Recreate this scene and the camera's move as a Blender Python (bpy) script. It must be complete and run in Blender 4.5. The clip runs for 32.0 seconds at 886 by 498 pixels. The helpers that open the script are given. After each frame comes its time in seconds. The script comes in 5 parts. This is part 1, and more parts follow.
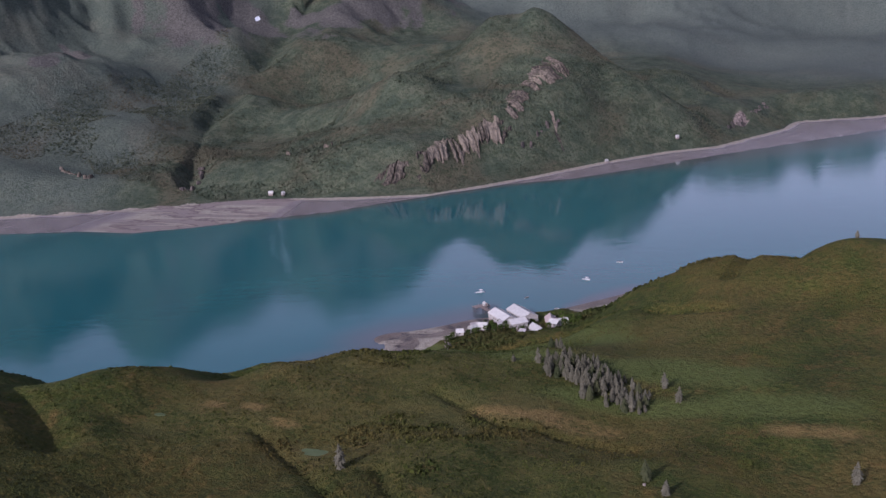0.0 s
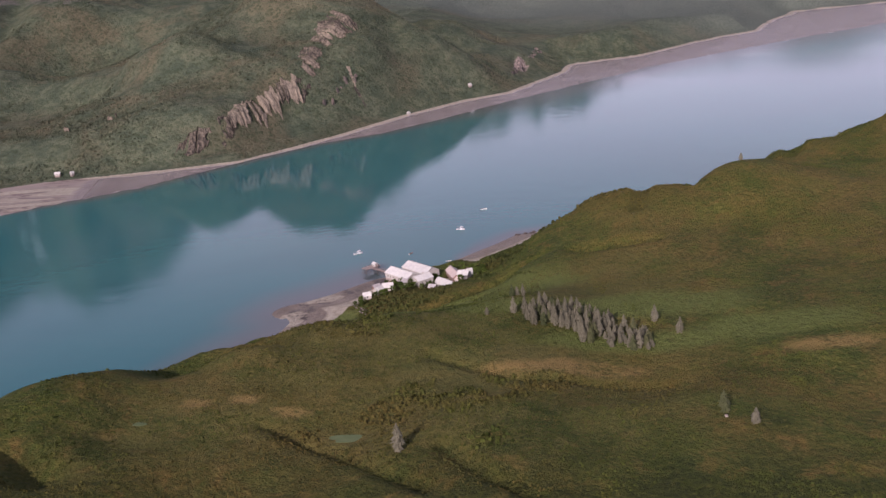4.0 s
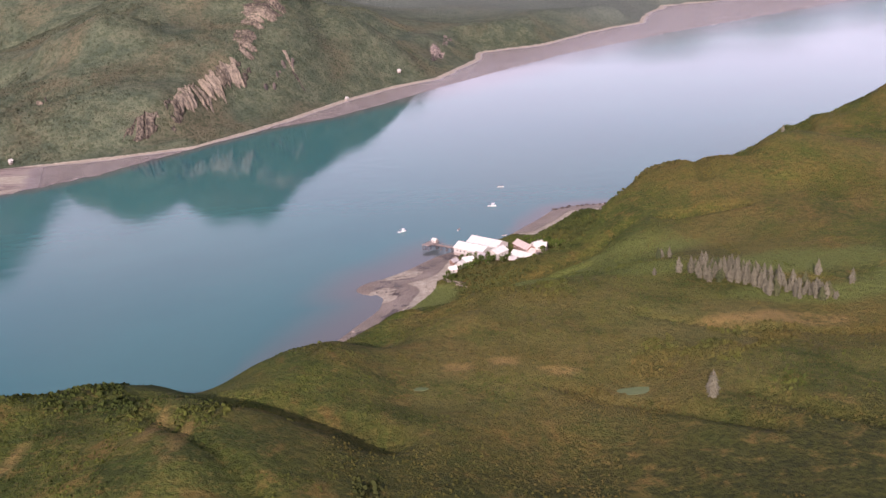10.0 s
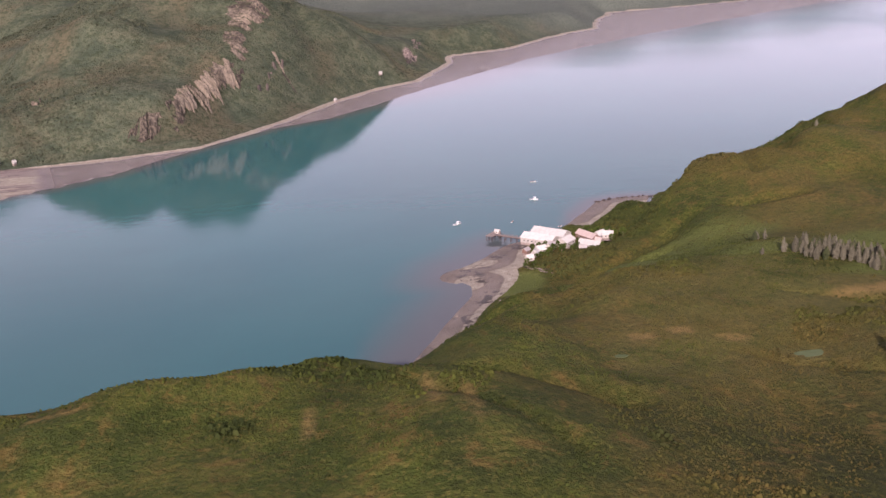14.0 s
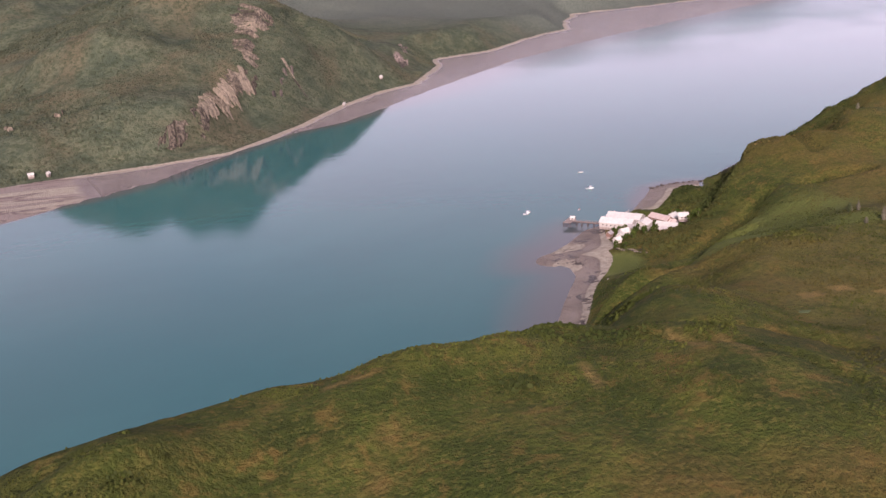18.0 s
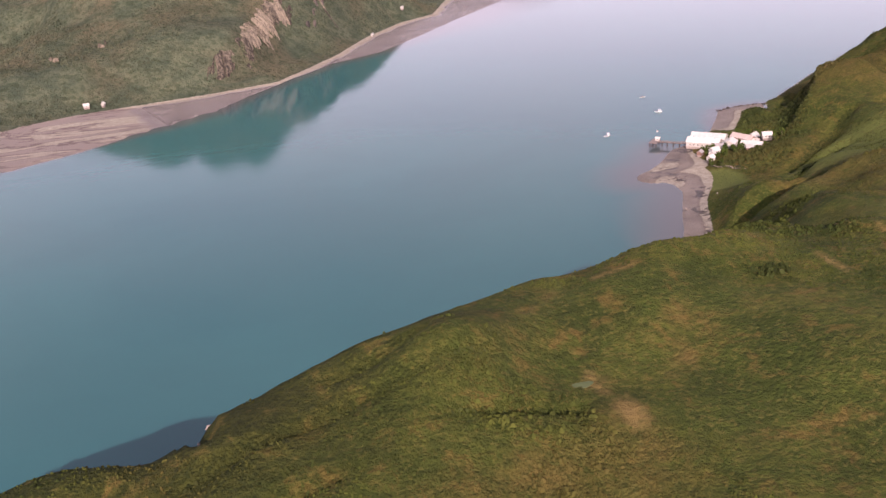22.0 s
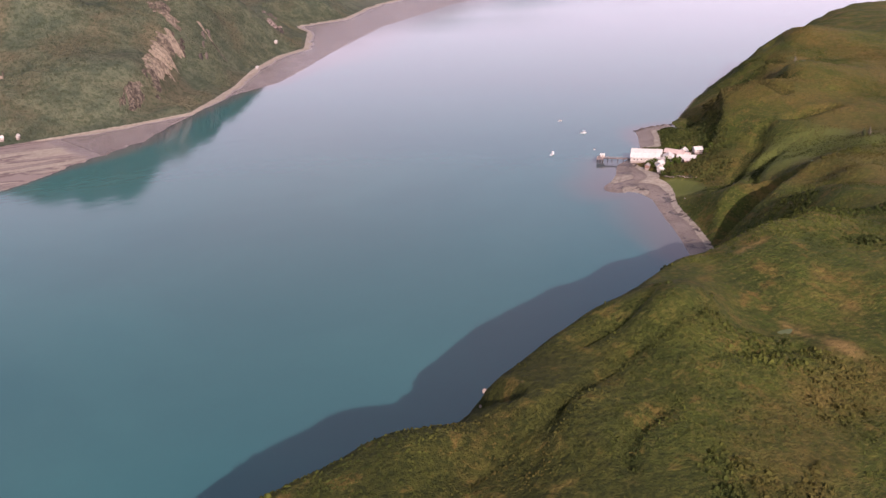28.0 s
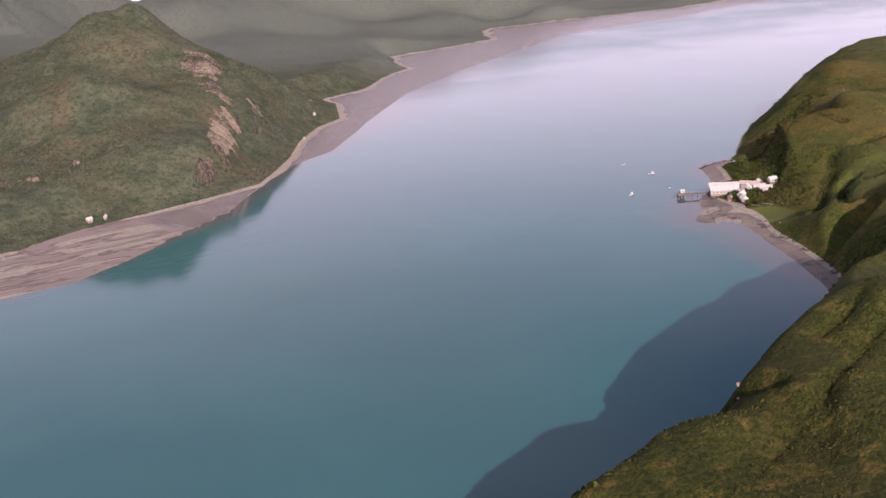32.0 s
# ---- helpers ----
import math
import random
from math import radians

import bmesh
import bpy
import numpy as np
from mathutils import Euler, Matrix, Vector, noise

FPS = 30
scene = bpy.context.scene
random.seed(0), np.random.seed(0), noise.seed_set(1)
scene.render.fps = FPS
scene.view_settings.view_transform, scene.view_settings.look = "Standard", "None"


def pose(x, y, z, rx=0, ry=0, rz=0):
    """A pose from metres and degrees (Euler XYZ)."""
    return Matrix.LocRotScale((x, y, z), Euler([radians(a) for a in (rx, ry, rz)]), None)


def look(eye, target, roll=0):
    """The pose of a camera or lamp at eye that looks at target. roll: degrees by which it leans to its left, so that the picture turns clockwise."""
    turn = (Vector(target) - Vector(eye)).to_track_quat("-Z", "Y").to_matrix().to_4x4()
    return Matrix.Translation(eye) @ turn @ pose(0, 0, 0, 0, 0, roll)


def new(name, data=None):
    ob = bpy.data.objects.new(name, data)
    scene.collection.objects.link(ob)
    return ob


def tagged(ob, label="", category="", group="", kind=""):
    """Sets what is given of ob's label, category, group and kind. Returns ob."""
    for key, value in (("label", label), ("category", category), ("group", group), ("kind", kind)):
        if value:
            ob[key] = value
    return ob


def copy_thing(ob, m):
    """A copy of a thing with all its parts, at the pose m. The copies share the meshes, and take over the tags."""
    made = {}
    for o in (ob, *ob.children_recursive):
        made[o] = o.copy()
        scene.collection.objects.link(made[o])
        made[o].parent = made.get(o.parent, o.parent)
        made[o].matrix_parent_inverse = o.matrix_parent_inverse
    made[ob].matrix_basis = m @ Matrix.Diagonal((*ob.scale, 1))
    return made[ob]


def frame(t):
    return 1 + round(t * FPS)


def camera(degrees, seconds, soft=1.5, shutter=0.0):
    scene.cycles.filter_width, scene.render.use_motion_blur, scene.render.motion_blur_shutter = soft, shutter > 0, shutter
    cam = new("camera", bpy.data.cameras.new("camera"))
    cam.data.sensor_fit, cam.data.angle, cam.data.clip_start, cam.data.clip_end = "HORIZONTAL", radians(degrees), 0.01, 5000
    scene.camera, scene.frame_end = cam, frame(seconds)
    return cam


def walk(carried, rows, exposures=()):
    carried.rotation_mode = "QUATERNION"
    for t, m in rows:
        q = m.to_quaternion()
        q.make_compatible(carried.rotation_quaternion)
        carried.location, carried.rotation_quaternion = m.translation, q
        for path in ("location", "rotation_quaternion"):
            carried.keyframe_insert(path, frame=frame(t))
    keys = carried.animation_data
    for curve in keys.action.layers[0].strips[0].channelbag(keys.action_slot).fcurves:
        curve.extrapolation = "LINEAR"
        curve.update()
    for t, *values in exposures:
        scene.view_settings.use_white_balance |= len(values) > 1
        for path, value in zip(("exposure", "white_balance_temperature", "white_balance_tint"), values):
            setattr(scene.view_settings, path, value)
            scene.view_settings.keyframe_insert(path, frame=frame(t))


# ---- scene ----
cam = camera(47.84, 32.0)
PATH = [
    (0, (365.20, -880.10, 276.31), (324.811, -791.663, 252.902), -4.15),
    (0.5, (346.49, -879.14, 274.93), (308.030, -790.216, 250.162), -3.14),
    (1, (327.77, -878.44, 273.59), (294.772, -787.409, 248.602), -2.80),
    (1.5, (309.02, -878.11, 272.51), (284.095, -785.925, 242.845), -3.25),
    (2, (290.04, -877.82, 271.95), (269.201, -784.479, 242.752), -5.82),
    (2.5, (271.47, -878.10, 271.59), (254.823, -783.134, 245.063), -4.16),
    (3, (252.69, -878.12, 271.38), (237.312, -783.247, 243.776), -2.42),
    (3.5, (233.95, -878.02, 271.12), (217.887, -783.794, 241.743), -5.66),
    (5.5, (158.34, -877.74, 267.67), (148.399, -782.207, 239.852), -3.96),
    (6, (140.71, -877.98, 267.51), (130.535, -783.308, 236.955), -3.87),
    (6.5, (123.07, -879.09, 267.36), (116.382, -783.954, 237.267), -4.36),
    (7, (105.30, -880.54, 267.31), (101.248, -785.389, 236.826), -5.07),
    (7.5, (87.52, -881.65, 267.65), (84.556, -786.656, 236.544), -4.62),
    (8, (69.71, -883.18, 268.06), (66.656, -788.284, 236.674), -4.58),
    (8.5, (51.91, -884.72, 268.69), (49.694, -790.221, 236.041), -5.26),
    (9, (33.99, -886.57, 269.34), (33.358, -792.639, 235.047), -3.37),
    (9.5, (16.15, -888.46, 269.99), (18.042, -794.705, 235.248), -3.62),
    (10, (-1.69, -890.23, 270.66), (2.397, -795.250, 239.642), -4.11),
    (10.5, (-19.73, -892.09, 271.34), (-21.657, -796.088, 243.401), -6.49),
    (11, (-37.49, -895.06, 271.86), (-36.132, -800.149, 240.391), -6.80),
    (11.5, (-55.25, -897.13, 272.31), (-48.878, -802.449, 240.785), -4.93),
    (12, (-73.02, -898.69, 272.60), (-63.992, -803.960, 241.850), -3.53),
    (12.5, (-90.94, -900.01, 272.81), (-80.177, -805.211, 242.867), -3.43),
    (13, (-108.74, -901.52, 273.04), (-97.886, -806.524, 243.764), -2.37),
    (13.5, (-126.80, -903.26, 273.25), (-115.246, -808.666, 242.933), -3.28),
    (14, (-144.92, -905.07, 273.46), (-131.410, -810.910, 242.610), -3.19),
    (14.5, (-163.13, -906.69, 273.62), (-147.744, -812.734, 243.039), -2.90),
    (16.5, (-234.70, -911.90, 275.32), (-213.405, -819.399, 243.859), -4.60),
    (17, (-252.50, -913.66, 275.70), (-232.564, -820.619, 244.930), -4.77),
    (17.5, (-270.65, -914.82, 276.24), (-249.519, -822.058, 245.438), -4.65),
    (18, (-288.93, -915.71, 276.67), (-268.538, -822.696, 246.130), -4.23),
    (18.5, (-307.36, -916.58, 277.07), (-287.722, -823.735, 245.542), -4.41),
    (19, (-325.45, -917.35, 277.42), (-305.582, -824.911, 244.852), -4.57),
    (19.5, (-343.41, -917.52, 277.70), (-323.224, -825.538, 244.067), -4.51),
    (20, (-361.59, -917.05, 277.93), (-340.557, -825.692, 243.123), -4.67),
    (20.5, (-379.62, -916.85, 278.29), (-355.403, -826.774, 242.238), -4.75),
    (21, (-397.48, -916.69, 279.00), (-375.890, -826.050, 242.703), -3.48),
    (21.5, (-416.05, -916.86, 279.79), (-395.556, -825.921, 243.592), -4.14),
    (22, (-434.88, -917.03, 280.71), (-410.385, -827.245, 244.113), -4.07),
    (22.5, (-453.51, -917.59, 281.70), (-421.011, -830.091, 245.803), -2.44),
    (23, (-472.01, -917.85, 282.67), (-436.326, -832.055, 245.708), -2.25),
    (23.5, (-490.33, -917.04, 283.54), (-449.754, -832.293, 249.312), -1.86),
    (24, (-508.10, -915.84, 284.09), (-467.469, -831.903, 247.978), -2.80),
    (24.5, (-526.10, -913.74, 284.44), (-484.124, -829.313, 251.124), -1.97),
    (25, (-543.73, -911.61, 284.62), (-502.282, -827.769, 249.223), -2.17),
    (25.5, (-561.31, -909.03, 284.85), (-517.742, -825.732, 250.757), -2.27),
    (27.5, (-631.87, -901.19, 288.19), (-585.126, -819.357, 254.740), -2.85),
    (28, (-649.11, -897.84, 288.83), (-603.156, -815.819, 254.770), -1.75),
    (28.5, (-666.51, -894.42, 289.35), (-620.310, -811.982, 256.653), -2.77),
    (29, (-683.87, -891.41, 289.51), (-638.484, -807.634, 259.142), -3.91),
    (29.5, (-701.23, -888.28, 289.29), (-658.011, -802.180, 262.492), -2.63),
    (30, (-718.30, -885.06, 288.81), (-676.442, -800.589, 255.463), -3.89),
    (30.5, (-735.01, -880.91, 288.44), (-691.879, -797.309, 254.528), -5.33),
    (31, (-752.16, -876.36, 288.21), (-708.940, -791.742, 257.045), -5.29),
    (31.5, (-769.79, -873.09, 288.08), (-721.679, -789.385, 262.021), -5.80),
    (32, (-787.43, -871.05, 288.11), (-738.165, -788.572, 260.371), -5.52),
]
walk(cam, [(t, look(eye, target, roll)) for t, eye, target, roll in PATH],
     exposures=[(0, -0.5, 5200, 32), (1, -1.15, 5400, 33), (2, -1.0, 5600, 33), (3, -0.3, 5800, 33), (6, -0.08, 6000, 35), (9, 0.1, 6100, 35), (10, 0.4, 6150, 35), (11, 0.28, 6150, 36), (13, 0.18, 6200, 36), (19, 0.14, 6300, 36), (22, 0.34, 6450, 37), (23, 0.27, 6450, 37), (28, 0.22, 6450, 38), (31, 0.3, 6400, 38), (32, 0.06, 6300, 37)])

# ---- light ----
SUN_TO = Vector((-0.24, -0.865, 0.424)).normalized()
world = bpy.data.worlds.new("sky")
scene.world = world
world.use_nodes = True
wn = world.node_tree.nodes
sky = wn.new("ShaderNodeTexSky")
sky.sky_type = "NISHITA"
sky.sun_disc = False
sky.sun_elevation = math.asin(SUN_TO.z)
sky.sun_rotation = math.atan2(SUN_TO.x, SUN_TO.y)
sky.air_density, sky.dust_density, sky.ozone_density = 1.3, 3.0, 1.0
wn["Background"].inputs["Strength"].default_value = 0.12


def clouds():
    """A broken layer of pale cloud over the whole sky, on a level plane high above."""
    links = world.node_tree.links
    way = wn.new("ShaderNodeTexCoord").outputs["Generated"]
    parts = wn.new("ShaderNodeSeparateXYZ")
    links.new(way, parts.inputs[0])
    up = wn.new("ShaderNodeMath")
    up.operation, up.inputs[1].default_value = "MAXIMUM", 0.0
    links.new(parts.outputs[2], up.inputs[0])
    lift = wn.new("ShaderNodeMath")
    lift.operation, lift.inputs[1].default_value = "ADD", 0.12
    links.new(up.outputs[0], lift.inputs[0])
    plane = wn.new("ShaderNodeVectorMath")
    plane.operation = "DIVIDE"
    links.new(way, plane.inputs[0])
    links.new(lift.outputs[0], plane.inputs[1])
    puff = wn.new("ShaderNodeTexNoise")
    puff.inputs["Scale"].default_value, puff.inputs["Detail"].default_value = 0.55, 5.0
    links.new(plane.outputs[0], puff.inputs["Vector"])
    cover = wn.new("ShaderNodeMapRange")
    cover.interpolation_type = "SMOOTHSTEP"
    cover.inputs[1].default_value, cover.inputs[2].default_value = 0.46, 0.70
    links.new(puff.outputs["Fac"], cover.inputs[0])
    mix = wn.new("ShaderNodeMix")
    mix.data_type = "RGBA"
    links.new(cover.outputs[0], mix.inputs[0])
    links.new(sky.outputs[0], mix.inputs[6])
    mix.inputs[7].default_value = (4.6, 4.3, 4.7, 1)
    haze = wn.new("ShaderNodeMapRange")
    haze.interpolation_type = "SMOOTHSTEP"
    haze.inputs[1].default_value, haze.inputs[2].default_value = 0.46, 0.02
    links.new(up.outputs[0], haze.inputs[0])
    veil = wn.new("ShaderNodeMix")
    veil.data_type = "RGBA"
    links.new(haze.outputs[0], veil.inputs[0])
    links.new(mix.outputs[2], veil.inputs[6])
    veil.inputs[7].default_value = (11.3, 10.7, 11.3, 1)
    links.new(veil.outputs[2], wn["Background"].inputs["Color"])


clouds()
sun = new("sun", bpy.data.lights.new("sun", "SUN"))
sun.data.energy, sun.data.angle, sun.data.color = 5.0, radians(0.6), (1.0, 0.91, 0.78)
sun.matrix_world = look((0, 0, 900), tuple(Vector((0, 0, 900)) - SUN_TO * 100))

# ---- materials ----


class Nodes:
    """Short hand to build a node material."""

    def __init__(self, name):
        self.mat = bpy.data.materials.new(name)
        self.mat.use_nodes = True
        self.tree = self.mat.node_tree
        self.bsdf = self.tree.nodes["Principled BSDF"]

    def add(self, kind, values=(), **settings):
        node = self.tree.nodes.new(kind)
        for key, value in settings.items():
            setattr(node, key, value)
        for key, value in values:
            if isinstance(value, bpy.types.NodeSocket):
                self.tree.links.new(value, node.inputs[key])
            else:
                node.inputs[key].default_value = value
        return node

    def coords(self):
        return self.add("ShaderNodeTexCoord").outputs["Object"]

    def place(self):
        return self.add("ShaderNodeNewGeometry").outputs["Position"]

    def noise(self, scale, detail=4.0, rough=0.55, vector=None, warp=0.0):
        n = self.add("ShaderNodeTexNoise", [("Scale", scale), ("Detail", detail), ("Roughness", rough), ("Distortion", warp)])
        if vector is not None:
            self.tree.links.new(vector, n.inputs["Vector"])
        return n.outputs["Fac"]

    def ramp(self, fac, low, high):
        return self.add("ShaderNodeMapRange", [(0, fac), (1, low), (2, high)], interpolation_type="SMOOTHSTEP").outputs[0]

    def mix(self, fac, a, b):
        n = self.add("ShaderNodeMix", data_type="RGBA")
        for key, value in ((0, fac), (6, a), (7, b)):
            if isinstance(value, bpy.types.NodeSocket):
                self.tree.links.new(value, n.inputs[key])
            else:
                n.inputs[key].default_value = (*value, 1) if isinstance(value, tuple) else value
        return n.outputs[2]

    def maths(self, op, a, b=0.5):
        n = self.add("ShaderNodeMath", [(0, a), (1, b)], operation=op)
        return n.outputs[0]

    def bump(self, height, distance, strength=1.0):
        n = self.add("ShaderNodeBump", [("Height", height), ("Distance", distance), ("Strength", strength)])
        self.tree.links.new(n.outputs[0], self.bsdf.inputs["Normal"])

    def done(self, color, rough=0.8, metal=0.0, spec=0.3):
        for key, value in (("Base Color", color), ("Roughness", rough), ("Metallic", metal), ("Specular IOR Level", spec)):
            if isinstance(value, bpy.types.NodeSocket):
                self.tree.links.new(value, self.bsdf.inputs[key])
            else:
                self.bsdf.inputs[key].default_value = (*value, 1) if isinstance(value, tuple) else value
        return self.mat


def plain(name, a, b, scale, rough=0.7, metal=0.0, bump=0.0, spec=0.3):
    """Paint, timber or stone: two tones mixed by noise at two sizes, with a fine relief."""
    m = Nodes(name)
    v = m.coords()
    rnd = m.add("ShaderNodeObjectInfo").outputs["Random"]
    big = m.noise(scale, 5.0, 0.6, v)
    fine = m.noise(scale * 9, 3.0, 0.6, v)
    mixed = m.maths("ADD", m.maths("MULTIPLY", big, 0.6), m.maths("MULTIPLY", fine, 0.25))
    mixed = m.maths("ADD", mixed, m.maths("MULTIPLY", rnd, 0.2))
    col = m.mix(m.ramp(mixed, 0.3, 0.75), a, b)
    if bump:
        m.bump(fine, bump)
    return m.done(col, rough, metal, spec)


def ground_material():
    m = Nodes("hill_ground")
    v = m.place()
    mud = m.add("ShaderNodeAttribute", attribute_name="mud").outputs["Fac"]
    rock = m.add("ShaderNodeAttribute", attribute_name="rock").outputs["Fac"]
    lawn = m.add("ShaderNodeAttribute", attribute_name="lawn").outputs["Fac"]
    fresh = m.add("ShaderNodeAttribute", attribute_name="fresh").outputs["Fac"]
    scree = m.add("ShaderNodeAttribute", attribute_name="scree").outputs["Fac"]
    wide = m.noise(0.006, 5.0, 0.6, v, 0.6)
    mid = m.noise(0.03, 5.0, 0.65, v, 0.4)
    fine = m.noise(0.22, 6.0, 0.7, v)
    tiny = m.noise(0.9, 4.0, 0.7, v)
    green = m.mix(m.ramp(mid, 0.35, 0.68), (0.038, 0.050, 0.010), (0.100, 0.110, 0.020))
    green = m.mix(m.maths("MULTIPLY", m.ramp(wide, 0.46, 0.62), 0.85), green, (0.138, 0.098, 0.027))
    brown = m.maths("MULTIPLY", m.ramp(wide, 0.44, 0.30), m.ramp(mid, 0.46, 0.62))
    green = m.mix(brown, green, (0.165, 0.092, 0.034))
    green = m.mix(m.maths("MULTIPLY", m.ramp(fine, 0.52, 0.28), 0.6), green, (0.030, 0.040, 0.010))
    green = m.mix(m.maths("MULTIPLY", m.ramp(tiny, 0.52, 0.68), 0.35), green, (0.10, 0.11, 0.03))
    patch = m.noise(0.075, 5.0, 0.65, v, 0.5)
    green = m.mix(m.maths("MULTIPLY", m.ramp(patch, 0.53, 0.66), 0.7), green, (0.165, 0.105, 0.030))
    green = m.mix(m.maths("MULTIPLY", m.ramp(patch, 0.46, 0.34), 0.45), green, (0.050, 0.080, 0.012))
    # single bushes and clumps of bushes
    warped = m.add("ShaderNodeVectorMath", [(0, v), (1, m.add("ShaderNodeVectorMath", [(0, m.add("ShaderNodeTexNoise", [("Vector", v), ("Scale", 0.5), ("Detail", 2.0)]).outputs["Color"]), (1, (1.6, 1.6, 1.6))], operation="MULTIPLY").outputs[0])], operation="ADD").outputs[0]
    cell = m.add("ShaderNodeTexVoronoi", [("Vector", warped), ("Scale", 0.62)])
    wide_cell = m.add("ShaderNodeTexVoronoi", [("Vector", warped), ("Scale", 0.21)])
    bush, clump = cell.outputs["Distance"], wide_cell.outputs["Distance"]
    thick = m.ramp(m.noise(0.018, 4.0, 0.6, v, 0.5), 0.42, 0.60)
    tone = m.add("ShaderNodeSeparateColor", [(0, cell.outputs["Color"])]).outputs[0]
    clump_tone = m.add("ShaderNodeSeparateColor", [(0, wide_cell.outputs["Color"])]).outputs[0]
    green = m.mix(m.maths("MULTIPLY", m.ramp(tone, 0.55, 1.0), 0.42), green, (0.026, 0.036, 0.008))
    green = m.mix(m.maths("MULTIPLY", m.ramp(clump_tone, 0.6, 1.0), 0.34), green, (0.034, 0.050, 0.010))
    green = m.mix(m.maths("MULTIPLY", m.ramp(tone, 0.35, 0.0), 0.45), green, (0.160, 0.130, 0.036))
    green = m.mix(m.maths("MULTIPLY", thick, 0.28), green, (0.056, 0.080, 0.013))
    heath = m.add("ShaderNodeAttribute", attribute_name="heath").outputs["Fac"]
    green = m.mix(m.maths("MULTIPLY", heath, m.ramp(mid, 0.30, 0.58)), green, m.mix(m.ramp(fine, 0.35, 0.65), (0.090, 0.087, 0.026), (0.150, 0.126, 0.038)))
    # dark bushes, with the self-shade of slope and scrub painted into the colour
    lush_shade = m.add("ShaderNodeAttribute", attribute_name="lush_shade").outputs["Fac"]
    green = m.mix(m.maths("MULTIPLY", m.maths("MULTIPLY", lush_shade, 0.9), m.ramp(patch, 0.66, 0.50)), green, m.mix(m.ramp(tone, 0.2, 0.9), (0.050, 0.055, 0.012), (0.025, 0.032, 0.008)))
    turf = m.add("ShaderNodeAttribute", attribute_name="turf").outputs["Fac"]
    green = m.mix(turf, green, m.mix(m.ramp(fine, 0.35, 0.62), (0.120, 0.140, 0.036), (0.185, 0.195, 0.058)))
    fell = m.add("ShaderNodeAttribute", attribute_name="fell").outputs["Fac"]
    # far hillside: olive ground with haze put into the colour, greyer and paler
    hazy_green = m.mix(m.ramp(mid, 0.32, 0.66), (0.056, 0.074, 0.051), (0.114, 0.130, 0.085))
    hazy_green = m.mix(m.maths("MULTIPLY", m.ramp(wide, 0.46, 0.66), 0.6), hazy_green, (0.135, 0.112, 0.070))
    hazy_green = m.mix(m.maths("MULTIPLY", m.ramp(fine, 0.52, 0.30), 0.7), hazy_green, (0.034, 0.046, 0.024))
    hazy_green = m.mix(m.maths("MULTIPLY", m.ramp(clump_tone, 0.5, 1.0), 0.6), hazy_green, (0.030, 0.044, 0.022))
    green = m.mix(m.maths("MULTIPLY", fell, 0.9), green, hazy_green)
    # distant woods, with the pale grey-green of haze mixed into their colour
    hazy_wood = m.add("ShaderNodeAttribute", attribute_name="hazy_wood").outputs["Fac"]
    green = m.mix(m.maths("MULTIPLY", hazy_wood, 0.85), green, m.mix(m.ramp(fine, 0.35, 0.6), (0.078, 0.096, 0.078), (0.150, 0.168, 0.138)))
    green = m.mix(m.maths("MULTIPLY", fresh, m.ramp(fine, 0.22, 0.55)), green, (0.110, 0.130, 0.032))
    green = m.mix(m.maths("MULTIPLY", m.maths("MULTIPLY", lawn, 0.85), m.ramp(m.maths("ADD", m.maths("MULTIPLY", mid, 0.4), m.maths("MULTIPLY", fine, 0.6)), 0.34, 0.56)), green, (0.25, 0.165, 0.058))
    # rock faces, streaked downwards
    stretch = m.add("ShaderNodeVectorMath", [(0, v), (1, (1.0, 1.0, 0.25))], operation="MULTIPLY").outputs[0]
    streak = m.noise(0.16, 6.0, 0.7, stretch, 0.4)
    stone = m.mix(m.ramp(streak, 0.36, 0.62), (0.085, 0.065, 0.058), (0.38, 0.30, 0.255))
    col = m.mix(m.ramp(m.maths("ADD", rock, m.maths("MULTIPLY", m.maths("SUBTRACT", fine, 0.5), 0.9)), 0.45, 0.62), green, stone)
    heap = m.mix(m.ramp(fine, 0.35, 0.65), (0.070, 0.066, 0.056), (0.150, 0.138, 0.118))
    col = m.mix(m.ramp(m.maths("ADD", scree, m.maths("MULTIPLY", m.maths("SUBTRACT", mid, 0.5), 1.2)), 0.4, 0.7), col, heap)
    # mud and shingle of the shore, ribbed by the tide
    fan = m.add("ShaderNodeAttribute", attribute_name="fan").outputs["Fac"]
    along = m.add("ShaderNodeMapping", [("Vector", v), ("Rotation", (0.0, 0.0, -0.36)), ("Scale", (0.22, 1.0, 1.0))]).outputs[0]
    bent = m.noise(0.030, 5.0, 0.6, along, 0.9)
    runnel = m.ramp(m.maths("ABSOLUTE", m.maths("SUBTRACT", bent, 0.5)), 0.034, 0.006)
    sand = m.mix(m.ramp(fine, 0.3, 0.7), (0.31, 0.265, 0.205), (0.48, 0.42, 0.33))
    sand = m.mix(m.maths("MULTIPLY", fan, m.ramp(bent, 0.58, 0.44)), sand, (0.30, 0.245, 0.215))
    sand = m.mix(m.maths("MULTIPLY", runnel, m.maths("ADD", m.maths("MULTIPLY", fan, 0.8), 0.2)), sand, (0.185, 0.140, 0.128))
    wet = m.mix(m.ramp(mid, 0.3, 0.7), (0.166, 0.130, 0.102), (0.268, 0.216, 0.172))
    # wet mud of the far flats: sky sheen painted in as a paler base colour
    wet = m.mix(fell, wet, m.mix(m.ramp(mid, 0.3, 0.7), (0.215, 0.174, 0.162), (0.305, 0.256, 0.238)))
    damp = m.add("ShaderNodeAttribute", attribute_name="damp").outputs["Fac"]
